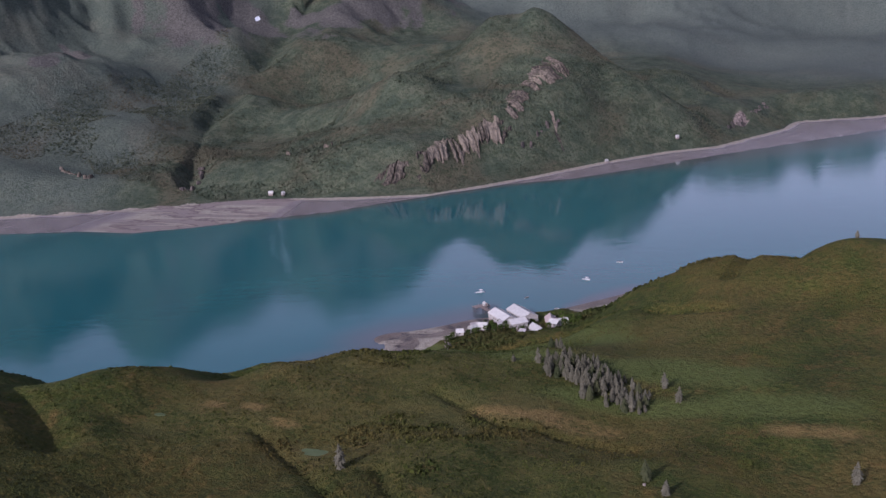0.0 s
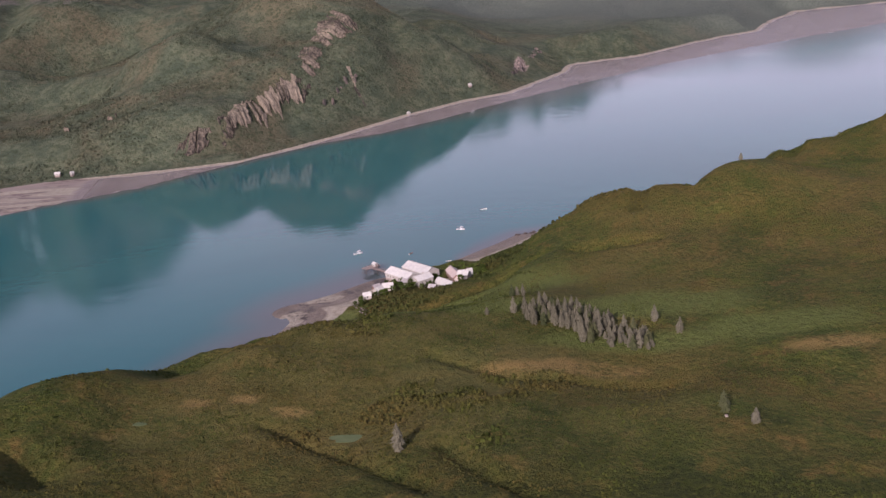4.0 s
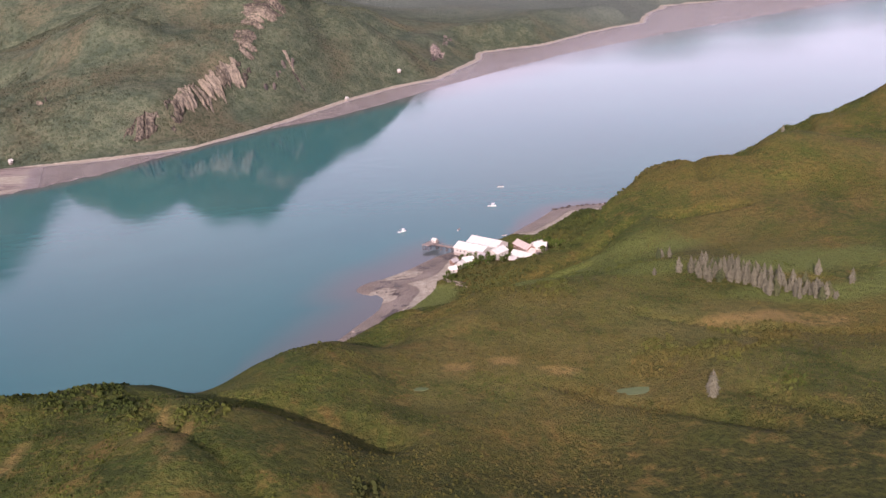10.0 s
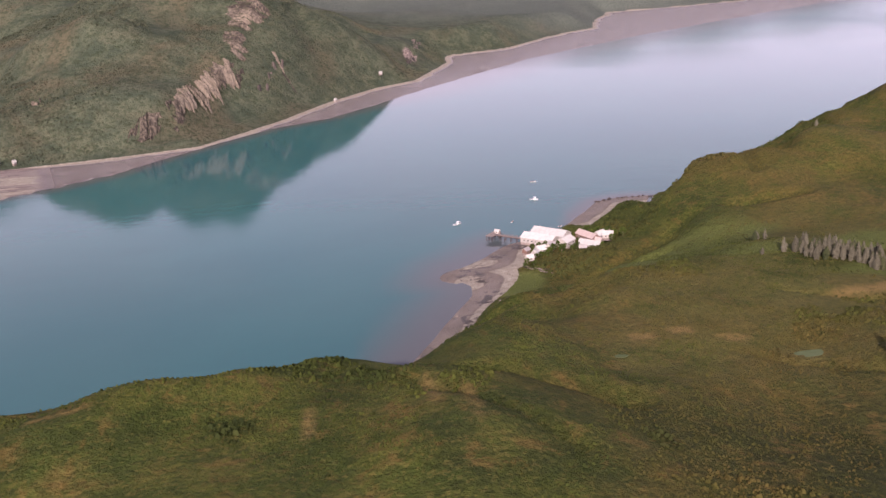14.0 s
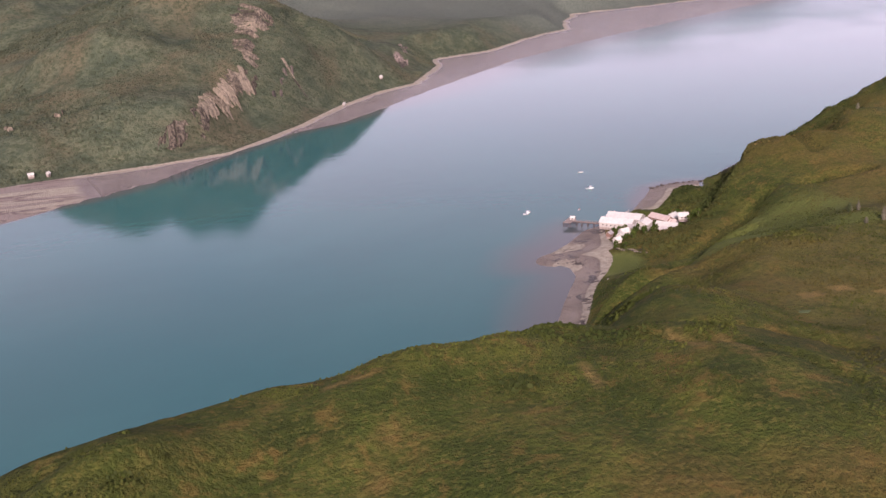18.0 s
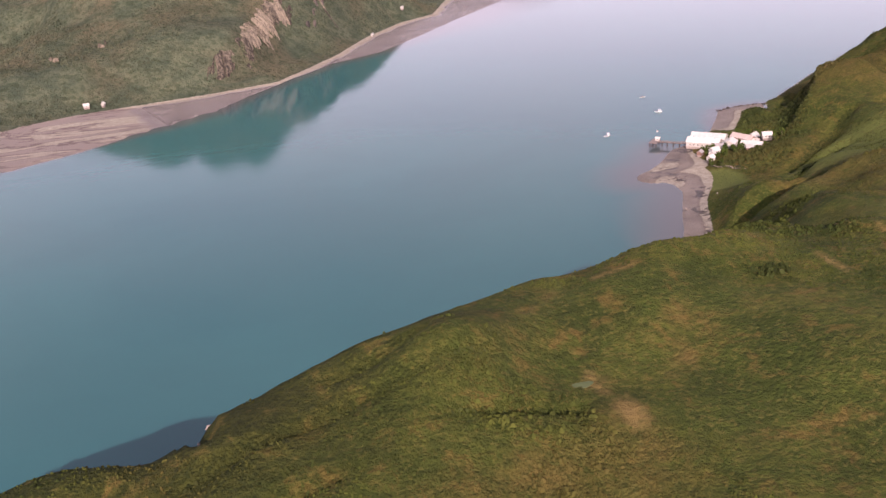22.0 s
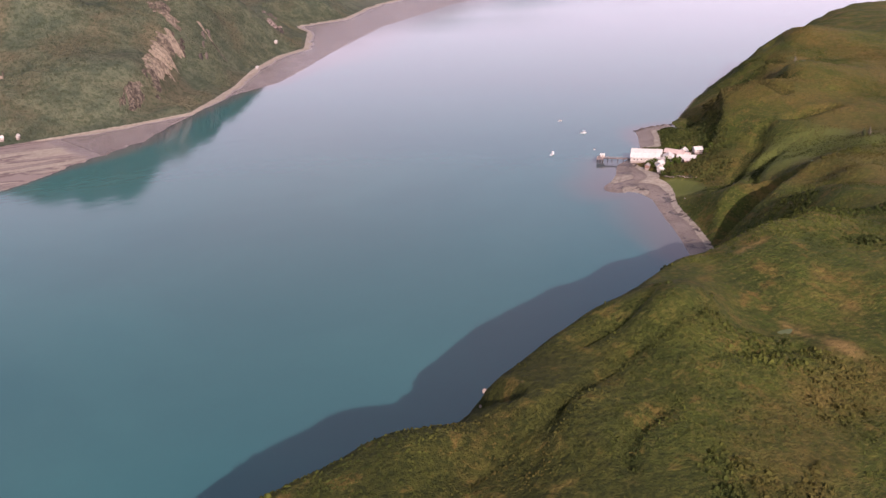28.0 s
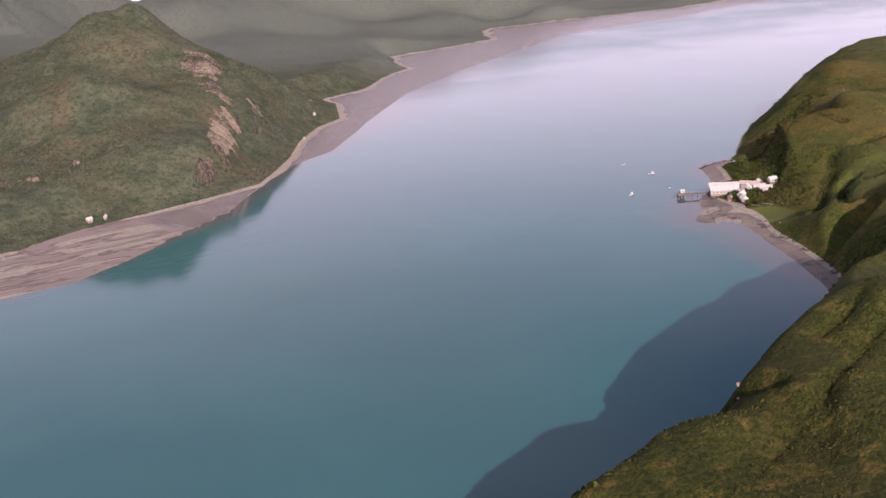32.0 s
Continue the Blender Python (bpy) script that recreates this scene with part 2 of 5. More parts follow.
    sand = m.mix(m.ramp(m.maths("ADD", damp, m.maths("MULTIPLY", m.maths("SUBTRACT", mid, 0.5), 0.7)), 0.35, 0.65), sand, wet)
    weed = m.maths("MULTIPLY", m.ramp(m.noise(0.07, 5.0, 0.7, v, 0.8), 0.52, 0.60), m.add("ShaderNodeAttribute", attribute_name="weed").outputs["Fac"])
    sand = m.mix(weed, sand, (0.085, 0.068, 0.062))
    edge = m.maths("ADD", mud, m.maths("MULTIPLY", m.maths("SUBTRACT", fine, 0.5), 0.7))
    col = m.mix(m.ramp(edge, 0.42, 0.58), col, sand)
    snow = m.add("ShaderNodeAttribute", attribute_name="snow").outputs["Fac"]
    col = m.mix(m.ramp(m.maths("ADD", snow, m.maths("MULTIPLY", m.maths("SUBTRACT", mid, 0.5), 0.6)), 0.5, 0.56), col, (0.78, 0.80, 0.82))
    bare = m.maths("MULTIPLY", m.maths("SUBTRACT", 1.0, mud), m.maths("SUBTRACT", 1.0, m.maths("MULTIPLY", heath, 0.6)))
    domes = m.maths("ADD", m.maths("MULTIPLY", m.maths("SUBTRACT", 0.75, bush), m.maths("ADD", 0.35, m.maths("MULTIPLY", thick, 0.9))), m.maths("MULTIPLY", m.maths("SUBTRACT", 0.75, clump), 1.6))
    relief = m.maths("ADD", m.maths("MULTIPLY", m.maths("MULTIPLY", domes, bare), 0.24), m.maths("ADD", m.maths("MULTIPLY", fine, 1.0), m.maths("MULTIPLY", tiny, 0.35)))
    m.bump(relief, 3.0, 0.9)
    gloss = m.maths("SUBTRACT", 0.92, m.maths("MULTIPLY", m.maths("MULTIPLY", mud, damp), m.maths("ADD", 0.42, m.maths("MULTIPLY", fell, 0.30))))
    return m.done(col, gloss, 0.0, m.maths("ADD", 0.12, m.maths("MULTIPLY", m.maths("MULTIPLY", mud, damp), m.maths("ADD", 0.2, m.maths("MULTIPLY", fell, 0.45)))))


def water_material():
    m = Nodes("fjord_water")
    v = m.place()
    shallow = m.add("ShaderNodeAttribute", attribute_name="shallow").outputs["Fac"]
    wide = m.noise(0.004, 4.0, 0.5, v, 0.5)
    deep = m.mix(m.ramp(wide, 0.3, 0.7), (0.022, 0.112, 0.118), (0.027, 0.130, 0.132))
    col = m.mix(shallow, deep, (0.115, 0.098, 0.098))
    ripple = m.add("ShaderNodeVectorMath", [(0, v), (1, (1.0, 0.55, 1.0))], operation="MULTIPLY").outputs[0]
    small = m.noise(0.35, 3.0, 0.6, ripple)
    swell = m.noise(0.06, 3.0, 0.55, m.add("ShaderNodeVectorMath", [(0, v), (1, (0.55, 1.0, 1.0))], operation="MULTIPLY").outputs[0])
    calm = m.ramp(m.noise(0.003, 3.0, 0.5, v, 1.0), 0.35, 0.65)
    height = m.maths("ADD", m.maths("MULTIPLY", small, 0.10), m.maths("MULTIPLY", swell, 0.25))
    n = m.add("ShaderNodeBump", [("Height", height), ("Distance", 1.0), ("Strength", 0.42)])
    m.tree.links.new(n.outputs[0], m.bsdf.inputs["Normal"])
    m.bsdf.inputs["IOR"].default_value = 1.333
    north = m.add("ShaderNodeSeparateXYZ", [(0, v)]).outputs[1]
    ruffled = m.maths("MULTIPLY", m.ramp(north, 650.0, 1500.0), 0.16)
    return m.done(col, m.maths("ADD", ruffled, m.maths("MULTIPLY", m.maths("ADD", calm, 0.7), 0.04)), 0.0, 0.5)


GROUND, WATER = ground_material(), water_material()
ROOF_WHITE = plain("white_roof_metal", (0.44, 0.42, 0.39), (0.64, 0.61, 0.56), 0.3, 0.5, 0.0, 0.01)
ROOF_PINK = plain("faded_red_roof", (0.44, 0.34, 0.30), (0.60, 0.50, 0.45), 0.3, 0.6, 0.0, 0.01)
ROOF_GREY = plain("grey_roof", (0.30, 0.27, 0.26), (0.48, 0.44, 0.42), 0.3, 0.6, 0.0, 0.01)
WALL_WHITE = plain("white_boards", (0.34, 0.31, 0.28), (0.54, 0.50, 0.45), 0.5, 0.7)
WALL_RUST = plain("brown_boards", (0.16, 0.09, 0.07), (0.28, 0.18, 0.14), 0.5, 0.8)
DARK = plain("dark_glass", (0.015, 0.018, 0.02), (0.03, 0.035, 0.04), 1.0, 0.15, 0.0, 0.0, 0.5)
TIMBER = plain("weathered_timber", (0.16, 0.12, 0.10), (0.34, 0.28, 0.25), 0.8, 0.85, 0.0, 0.02)
PILE = plain("tarred_piles", (0.025, 0.02, 0.018), (0.09, 0.07, 0.06), 0.8, 0.8, 0.0, 0.02)
HULL = plain("white_hull_paint", (0.70, 0.70, 0.70), (0.84, 0.84, 0.83), 0.8, 0.3, 0.0, 0.0, 0.5)
METAL = plain("grey_metal", (0.30, 0.31, 0.32), (0.50, 0.50, 0.50), 1.5, 0.4, 0.8)
BARK = plain("spruce_bark", (0.10, 0.075, 0.055), (0.22, 0.17, 0.13), 1.2, 0.9, 0.0, 0.05)
NEEDLE = plain("spruce_needles", (0.030, 0.040, 0.016), (0.085, 0.085, 0.040), 0.5, 0.9, 0.0, 0.0, 0.1)
NEEDLE_GREY = plain("bare_spruce_twigs", (0.070, 0.066, 0.044), (0.150, 0.138, 0.095), 0.5, 0.9, 0.0, 0.0, 0.1)


def cliff_material(name, low, high):
    m = Nodes(name)
    v = m.place()
    long = m.add("ShaderNodeVectorMath", [(0, v), (1, (1.0, 1.0, 0.22))], operation="MULTIPLY").outputs[0]
    streak = m.noise(0.30, 6.0, 0.7, long, 0.3)
    wide = m.noise(0.04, 4.0, 0.6, v)
    rnd = m.add("ShaderNodeObjectInfo").outputs["Random"]
    tone = m.maths("ADD", m.maths("MULTIPLY", streak, 0.7), m.maths("ADD", m.maths("MULTIPLY", wide, 0.3), m.maths("MULTIPLY", m.maths("SUBTRACT", rnd, 0.5), 0.18)))
    col = m.mix(m.ramp(tone, 0.34, 0.66), low, high)
    up = m.add("ShaderNodeSeparateXYZ", [(0, m.add("ShaderNodeNewGeometry").outputs["Normal"])]).outputs[2]
    col = m.mix(m.ramp(m.maths("ADD", up, m.maths("MULTIPLY", wide, 0.4)), 1.02, 1.25), col, (0.050, 0.056, 0.022))
    m.bump(streak, 1.2, 0.8)
    return m.done(col, 0.9, 0.0, 0.15)


CLIFF = cliff_material("cliff_rock", (0.036, 0.031, 0.026), (0.240, 0.196, 0.146))
CRAG_DARK = cliff_material("dark_crag", (0.035, 0.032, 0.030), (0.16, 0.13, 0.11))
LEAF = plain("alder_leaves", (0.030, 0.050, 0.010), (0.080, 0.105, 0.020), 0.05, 0.9, 0.0, 0.0, 0.1)
STONE = plain("pale_rock", (0.22, 0.18, 0.15), (0.50, 0.42, 0.35), 0.25, 0.85, 0.0, 0.05)
POND = plain("weedy_pond", (0.080, 0.104, 0.046), (0.115, 0.138, 0.064), 0.2, 0.9, 0.0, 0.0, 0.15)

# ---- the lie of the land ----
NEAR_SHORE = [(-2700, -1000), (-1500, -660), (-1000, -590), (-700, -545), (-540, -523), (-500, -515), (-472, -520), (-446, -506), (-400, -496), (-359, -492), (-307, -464),
              (-212, -434), (-141, -388), (-117, -355), (-84, -305), (-48, -240), (-22, -192), (-19, -172), (-31, -150), (-22, -128), (0, -110), (28, -80), (60, -62), (92, -42),
              (128, 5), (148, 34), (170, 40), (205, 40), (232, 51), (290, 94), (330, 124), (421, 188), (485, 217), (552, 258), (700, 340),
              (901, 470), (1448, 660), (2800, 1000)]
FAR_WATER = [(-2700, -250), (-1400, 20), (-831, 160), (-700, 190), (-600, 190), (-500, 255), (-457, 290), (-371, 350), (-310, 435), (-178, 575),
             (-85, 630), (14, 745), (112, 865), (350, 1130), (655, 1375), (1020, 1620), (1430, 1880), (2000, 1910), (2420, 2000), (2900, 2050)]
FAR_GREEN = [(-2700, -100), (-1400, 140), (-930, 262), (-810, 296), (-650, 372), (-545, 420), (-364, 458), (-275, 485), (-176, 612), (-85, 765),
             (10, 885), (85, 940), (180, 1150), (195, 1260), (350, 1325), (480, 1470), (610, 1575), (640, 1600), (700, 1800), (800, 1980),
             (1160, 2040), (1240, 2060), (1470, 2450), (1560, 2520), (1950, 2400), (2300, 2250), (2900, 2300)]
# spot heights: east, north, metres above the water
NEAR_SPOTS = [(-82, -581, 105), (-66, -602, 94), (-111, -592, 103), (54, -499, 64), (-20, -537, 69), (55, -536, 62), (-40, -528, 76),
              (158, -402, 54), (-118, -536, 99), (-299, -595, 81), (-262, -613, 87), (-186, -610, 98), (-325, -604, 89),
              (-131, -616, 92), (-428, -608, 88), (-200, -560, 94), (-62, -478, 88), (-85, -435, 65), (-62, -408, 79), (-27, -376, 30), (22, -388, 76), (52, -345, 64), (10, -352, 46), (88, -330, 62), (33, -272, 23), (81, -262, 45), (-339, -575, 120)]
NEAR_SPOTS += [(-322, -666, 77), (-238, -678, 82), (-479, -578, 94), (-431, -590, 95), (-477, -610, 65), (164, -34, 6), (278, -171, 49),
               (270, -471, 62), (235, -401, 48), (42, -444, 66), (0, -490, 64), (228, -62, 55), (203, -64, 39), (255, -62, 71), (340, -45, 77), (-438, -545, 49), (-524, -550, 71)]
NEAR_SPOTS += [(129, -498, 64), (168, -317, 52), (357, -428, 57), (99, -477, 57), (75, -95, 3), (40, -130, 3), (15, -185, 1), (105, -105, 4),
               (190, 0, 7), (312, 2, 35), (120, -160, 16), (78, -232, 21), (46, -216, 3), (58, -197, 5), (480, 110, 75), (673, 237, 58), (971, 338, 59), (1300, 450, 40), (560, -60, 59), (800, 60, 70), (500, -300, 66), (420, -550, 60),
               (150, -700, 70), (-60, -720, 80), (-600, -620, 54), (-800, -700, 90), (0, -950, 110), (500, -950, 120), (-700, -1000, 120)]
NEAR_SPOTS += [(-62, -508, 83), (-37, -519, 75), (-46, -550, 92), (-92, -556, 100), (-100, -520, 94), (-95, -480, 70), (-90, -462, 68), (-106, -512, 103), (-80, -440, 86), (-62, -448, 82), (-70, -538, 99), (-235, -524, 109), (-120, -524, 76), (197, -180, 43), (226, -50, 57), (-467, -562, 47), (-437, -555, 108), (-44, -380, 70), (-85, -395, 57), (-160, -488, 90), (-185, -500, 106), (-205, -505, 107), (-250, -510, 86), (-400, -552, 90), (-365, -542, 96), (520, 120, 85), (470, 95, 58)]
FAR_SPOTS = [(-246, 622, 46), (-219, 755, 92), (-259, 862, 130), (88, 1078, 25), (118, 1281, 40), (-659, 430, 22), (-849, 470, 35), (-1300, 780, 225),
             (-507, 575, 52), (-570, 553, 44), (-270, 1000, 290), (-400, 950, 201), (-500, 915, 145), (-640, 860, 105), (-740, 720, 37)]
FAR_SPOTS += [(-330, 800, 127), (-520, 780, 147), (-420, 650, 86), (-560, 680, 72), (-300, 960, 205), (-350, 975, 305), (-450, 930, 144), (-560, 860, 109), (-640, 760, 20), (-690, 640, 29), (-220, 960, 163), (-350, 600, 69), (-430, 750, 179), (-211, 795, 132), (-182, 890, 163), (-160, 930, 178), (-110, 900, 66), (0, 1100, 52), (-100, 1250, 108), (200, 1500, 45), (450, 1750, 40), (-1000, 650, 110),
              (-900, 900, 120), (-800, 1100, 30), (-1050, 1350, 250), (-700, 1500, 190), (-300, 1450, 120), (100, 1900, 55), (-1500, 500, 150)]
FAR_SPOTS += [(-1700, 900, 500), (-1500, 1450, 700), (-1130, 1750, 390), (-300, 2100, 170), (300, 2500, 90), (900, 2500, 40), (-1900, 100, 250),
              (-2400, 600, 620), (-600, 2700, 560), (400, 3100, 230), (1250, 2800, 60), (2150, 2800, 50), (2700, 2700, 60), (-1600, 2500, 800)]
FAR_SPOTS += [(0, 3000, 300), (700, 3150, 210), (1128, 3200, 260), (1506, 3000, 215), (1826, 2800, 150), (1600, 3350, 240), (2400, 3200, 60), (2600, 6000, 200), (-500, 7000, 1100), (-2500, 6000, 1300), (1500, 5500, 420), (1200, 2250, 12), (1700, 2650, 16), (2200, 2450, 16), (2700, 2500, 20)]
# small gullies that run down the near hills
GULLIES = [[(-112, -496), (-96, -499), (-80, -505), (-62, -513), (-38, -523), (-16, -537), (6, -556), (30, -580)],
           [(-108, -524), (-89, -554), (-71, -576), (-61, -592), (-55, -603)], [(125, -383), (160, -402), (175, -413), (211, -414), (253, -415)],
           [(60, -470), (103, -497), (120, -513), (146, -533)], [(147, -495), (167, -522), (192, -543)],
           [(-331, -584), (-366, -588), (-385, -589), (-407, -596), (-446, -607), (-479, -611)], [(-460, -622), (-443, -612), (-430, -603)],
           [(-390, -566), (-371, -567), (-350, -562)], [(-434, -650), (-421, -636), (-397, -630)], [(-356, -611), (-330, -613), (-305, -616)]]
# wooded creases in the slope behind the cannery
CREASES = [[(3, -259), (31, -240), (97, -194), (156, -160), (179, -143)], [(16, -279), (60, -246), (99, -216), (130, -205)], [(207, -153), (232, -156), (262, -166)],
           [(300, -60), (318, -20), (322, 20)], [(400, 40), (415, 90), (418, 130)], [(255, -100), (262, -62), (262, -25)]]
# floor of the shaded ravine: east, north, height
RAVINE = [(-116, -350, 1), (-66, -328, 2), (-22, -316, 9), (14, -312, 21), (46, -307, 34), (80, -297, 46), (108, -286, 56)]
# steep cut in the bluff beside the outcrop
NOTCH = [(-470, -496, 0), (-458, -530, 30), (-450, -556, 58), (-440, -582, 78)]
# valley of the stream between the far hill and the mountain
VALLEY = [(-690, 436, 8), (-790, 590, 40), (-880, 760, 74), (-950, 950, 108), (-1010, 1150, 150), (-1080, 1400, 225)]
SCARP = [(126, -112), (150, -100), (179, -81), (205, -52), (232, -22), (256, 2)]
# level pools: east, north, height, radius
POOL_AT = [(100, -477, 3.6), (1, -476, 1.6), (-296, -598, 2.2), (46, -322, 1.2)]
POOLS = []


def dist_line(px, py, line):
    """Distance of points to a polyline."""
    best = np.full(px.shape, 1e18)
    for (ax, ay), (bx, by) in zip(line, line[1:]):
        dx, dy = bx - ax, by - ay
        u = np.clip(((px - ax) * dx + (py - ay) * dy) / (dx * dx + dy * dy), 0, 1)
        best = np.minimum(best, (px - ax - u * dx) ** 2 + (py - ay - u * dy) ** 2)
    return np.sqrt(best)


def over(px, py, line):
    """+1 north of a line that runs from west to east, -1 south of it; by counting crossings."""
    odd = np.zeros(px.shape, bool)
    ring = [(-9000, line[0][1]), *line, (9000, line[-1][1]), (9000, 9000), (-9000, 9000)]
    for (ax, ay), (bx, by) in zip(ring, ring[1:] + ring[:1]):
        if ay != by:
            odd ^= ((ay > py) != (by > py)) & (px < (bx - ax) * (py - ay) / (by - ay) + ax)
    return np.where(odd, 1.0, -1.0)


def left_of(px, py, line):
    """+1 on the left of a line, going along it, -1 on its right, by the nearest piece."""
    best, sign = np.full(px.shape, 1e18), np.ones(px.shape)
    for (ax, ay), (bx, by) in zip(line, line[1:]):
        dx, dy = bx - ax, by - ay
        u = np.clip(((px - ax) * dx + (py - ay) * dy) / (dx * dx + dy * dy), 0, 1)
        d = (px - ax - u * dx) ** 2 + (py - ay - u * dy) ** 2
        sign = np.where(d < best, np.where(dx * (py - ay) - dy * (px - ax) > 0, 1.0, -1.0), sign)
        best = np.minimum(best, d)
    return sign


def step(a, b, x):
    u = np.clip((x - a) / (b - a), 0, 1)
    return u * u * (3 - 2 * u)


def lattice(ix, iy, seed):
    h = (ix.astype(np.int64) * 374761393 + iy.astype(np.int64) * 668265263 + seed * 974634777) & 0x7FFFFFFF
    h = ((h ^ (h >> 13)) * 1274126177) & 0x7FFFFFFF
    return ((h ^ (h >> 16)) & 0xFFFF) / 65535.0


def bumps(px, py, size, seed, octaves=4):
    """Fractal noise from -1 to 1, its largest lumps of the given size in metres."""
    total, amp = np.zeros(px.shape), 1.0
    for k in range(octaves):
        x, y = px / size + 17.3 * k, py / size - 9.1 * k
        ix, iy = np.floor(x), np.floor(y)
        u, v = x - ix, y - iy
        u, v = u * u * (3 - 2 * u), v * v * (3 - 2 * v)
        a, b = lattice(ix, iy, seed + k), lattice(ix + 1, iy, seed + k)
        c, d = lattice(ix, iy + 1, seed + k), lattice(ix + 1, iy + 1, seed + k)
        total += amp * (2 * (a + (b - a) * u + (c - a) * v + (a - b - c + d) * u * v) - 1)
        amp, size = amp * 0.5, size * 0.5
    return total / 1.9


def spots(px, py, rows, soft):
    """A smooth surface through spot heights."""
    top, low = np.zeros(px.shape), np.zeros(px.shape)
    for x, y, z in rows:
        w = 1.0 / ((px - x) ** 2 + (py - y) ** 2 + soft * soft) ** 1.7
        top, low = top + w * z, low + w
    return top / low


CLIFF_LINE = [(-358, 488), (-300, 548), (-250, 618), (-233, 680), (-220, 745), (-208, 800), (-182, 880), (-154, 915), (-142, 942)]


def trough(px, py, rows, left, right):
    """A valley: its floor runs along the rows, its sides climb at the two given slopes."""
    line = [(x, y) for x, y, z in rows]
    best, floor = np.full(px.shape, 1e18), np.zeros(px.shape)
    for (ax, ay, az), (bx, by, bz) in zip(rows, rows[1:]):
        dx, dy = bx - ax, by - ay
        u = np.clip(((px - ax) * dx + (py - ay) * dy) / (dx * dx + dy * dy), 0, 1)
        d = (px - ax - u * dx) ** 2 + (py - ay - u * dy) ** 2
        floor = np.where(d < best, az + u * (bz - az), floor)
        best = np.minimum(best, d)
    return floor + np.sqrt(best) * np.where(left_of(px, py, line) > 0, left, right)


def spurs(px, py, size, seed, octaves=4):
    """Sharp crests and rounded hollows, from 0 to 1."""
    total, amp, full = np.zeros(px.shape), 1.0, 0.0
    for k in range(octaves):
        total += amp * (1 - np.abs(bumps(px, py, size, seed + 3 * k, 1) * 1.9))
        full += amp
        amp, size = amp * 0.52, size * 0.47
    return total / full


def land(px, py):
    """Height of the ground and the masks of what covers it."""
    wob = bumps(px, py, 60, 5, 3)
    dn = -over(px, py, NEAR_SHORE) * dist_line(px, py, NEAR_SHORE) + wob * 3
    dw = over(px, py, FAR_WATER) * dist_line(px, py, FAR_WATER) + wob * 4
    dg = over(px, py, FAR_GREEN) * dist_line(px, py, FAR_GREEN) + wob * 3 + bumps(px, py, 170, 211, 3) * 26 * step(1050, 1300, py)
    # near side: a beach by the pier, steep bluffs elsewhere
    beach = step(-130, -105, px) * step(70, 30, px) + step(85, 105, px) * step(215, 195, px)
    strand = 2.0 + (20 + 7 * step(-215, -180, py) + 20 * np.exp(-((px - 24) ** 2 + (py + 142) ** 2) / 1100.0)) * step(-128, -100, px) * step(70, 30, px) + 24 * step(95, 120, px) * step(215, 195, px)
    width = 52 + 34 * step(-280, -180, px) * step(0, -60, px) + 56 * step(230, 300, px)
    hill = spots(px, py, NEAR_SPOTS, 26.0)
    rough = bumps(px, py, 90, 11, 5)
    rise = np.clip((dn - strand) / width, 0, 1)
    near = hill * (1 - (1 - rise) ** (2.0 - 0.55 * step(-130, -210, px))) + np.clip(dn, 0, strand) * 0.07
    for line in GULLIES[1:]:
        near -= 3.6 * step(6.0, 0.5, dist_line(px, py, line) + 2 * wob)
    near -= 5.0 * step(15.0, 0.5, dist_line(px, py, GULLIES[0][:6]) + 3 * wob)
    near += rough * 5.0 * step(15, 70, dn - strand) * step(30, 60, hill) + bumps(px, py, 16, 31, 2) * 0.8 * step(20, 50, dn - strand)
    for line in CREASES:
        near -= 5.5 * step(13.0, 1.0, dist_line(px, py, line) + 3 * wob) * step(4, 25, dn - strand)
    ribs = spurs(px, py, 46, 141, 3)
    near -= (1 - ribs) * 17 * np.clip(rise * (1 - rise) * 4, 0, 1) * step(170, 230, px)
    near -= (1 - ribs) * 5 * np.clip(rise * (1 - rise) * 4, 0, 1) * step(-280, -330, px)
    drop = dist_line(px, py, SCARP) * left_of(px, py, SCARP) + 4 * wob
    near -= 13 * step(-3, 4, drop) * step(62, 14, np.abs(drop)) * step(90, 60, dist_line(px, py, SCARP))
    gap = trough(px, py, RAVINE, 0.54, 1.45) + 3 * wob
    near = np.where(dn > strand * 0.6, np.minimum(near, np.maximum(gap, 1.5)), near)
    near = np.where(px < -380, np.minimum(near, np.maximum(trough(px, py, NOTCH, 1.5, 1.5) + 2 * wob, 1.0)), near)
    near = np.where(dn > strand, np.maximum(near, 1.6 + 0.3 * wob), near)
    for x, y, level, r in POOLS:
        near += (level - near) * step(2.2 * r, 1.1 * r, np.hypot((px - x) / 1.7, py - y))
    # far side: mud flats, then slopes, cliffs and mountains
    high = spots(px, py, FAR_SPOTS, 55.0)
    far = high * step(0, 1, dg / 110.0) ** 0.9 + np.clip(dw, 0, 200) * 0.012 + 1.5 * step(-6, 4, dg)
    high_up = step(110, 260, high) * step(-420, -640, px + 0.25 * (py - 700))
    ridge = 1 - np.abs(bumps(px, py, 330, 41, 5))
    far += (ridge - 0.72) * step(60, 330, dg) * (10 + 0.30 * np.clip(high - 60, 0, 700))
    far += (spurs(px + 0.4 * py, py, 240, 171, 4) - 0.62) * step(120, 380, dg) * (0.42 * np.clip(high - 60, 0, 260)) * (0.25 + 0.75 * high_up)
    far = np.where(dg > 20, np.minimum(far, np.maximum(trough(px, py, VALLEY, 0.88, 0.46) + 6 * wob, 3)), far)
    far += bumps(px, py, 40, 51, 3) * 2.0 * step(5, 40, dg)
    cd = dist_line(px, py, CLIFF_LINE)
    face = cd * left_of(px, py, CLIFF_LINE) + 5 * wob
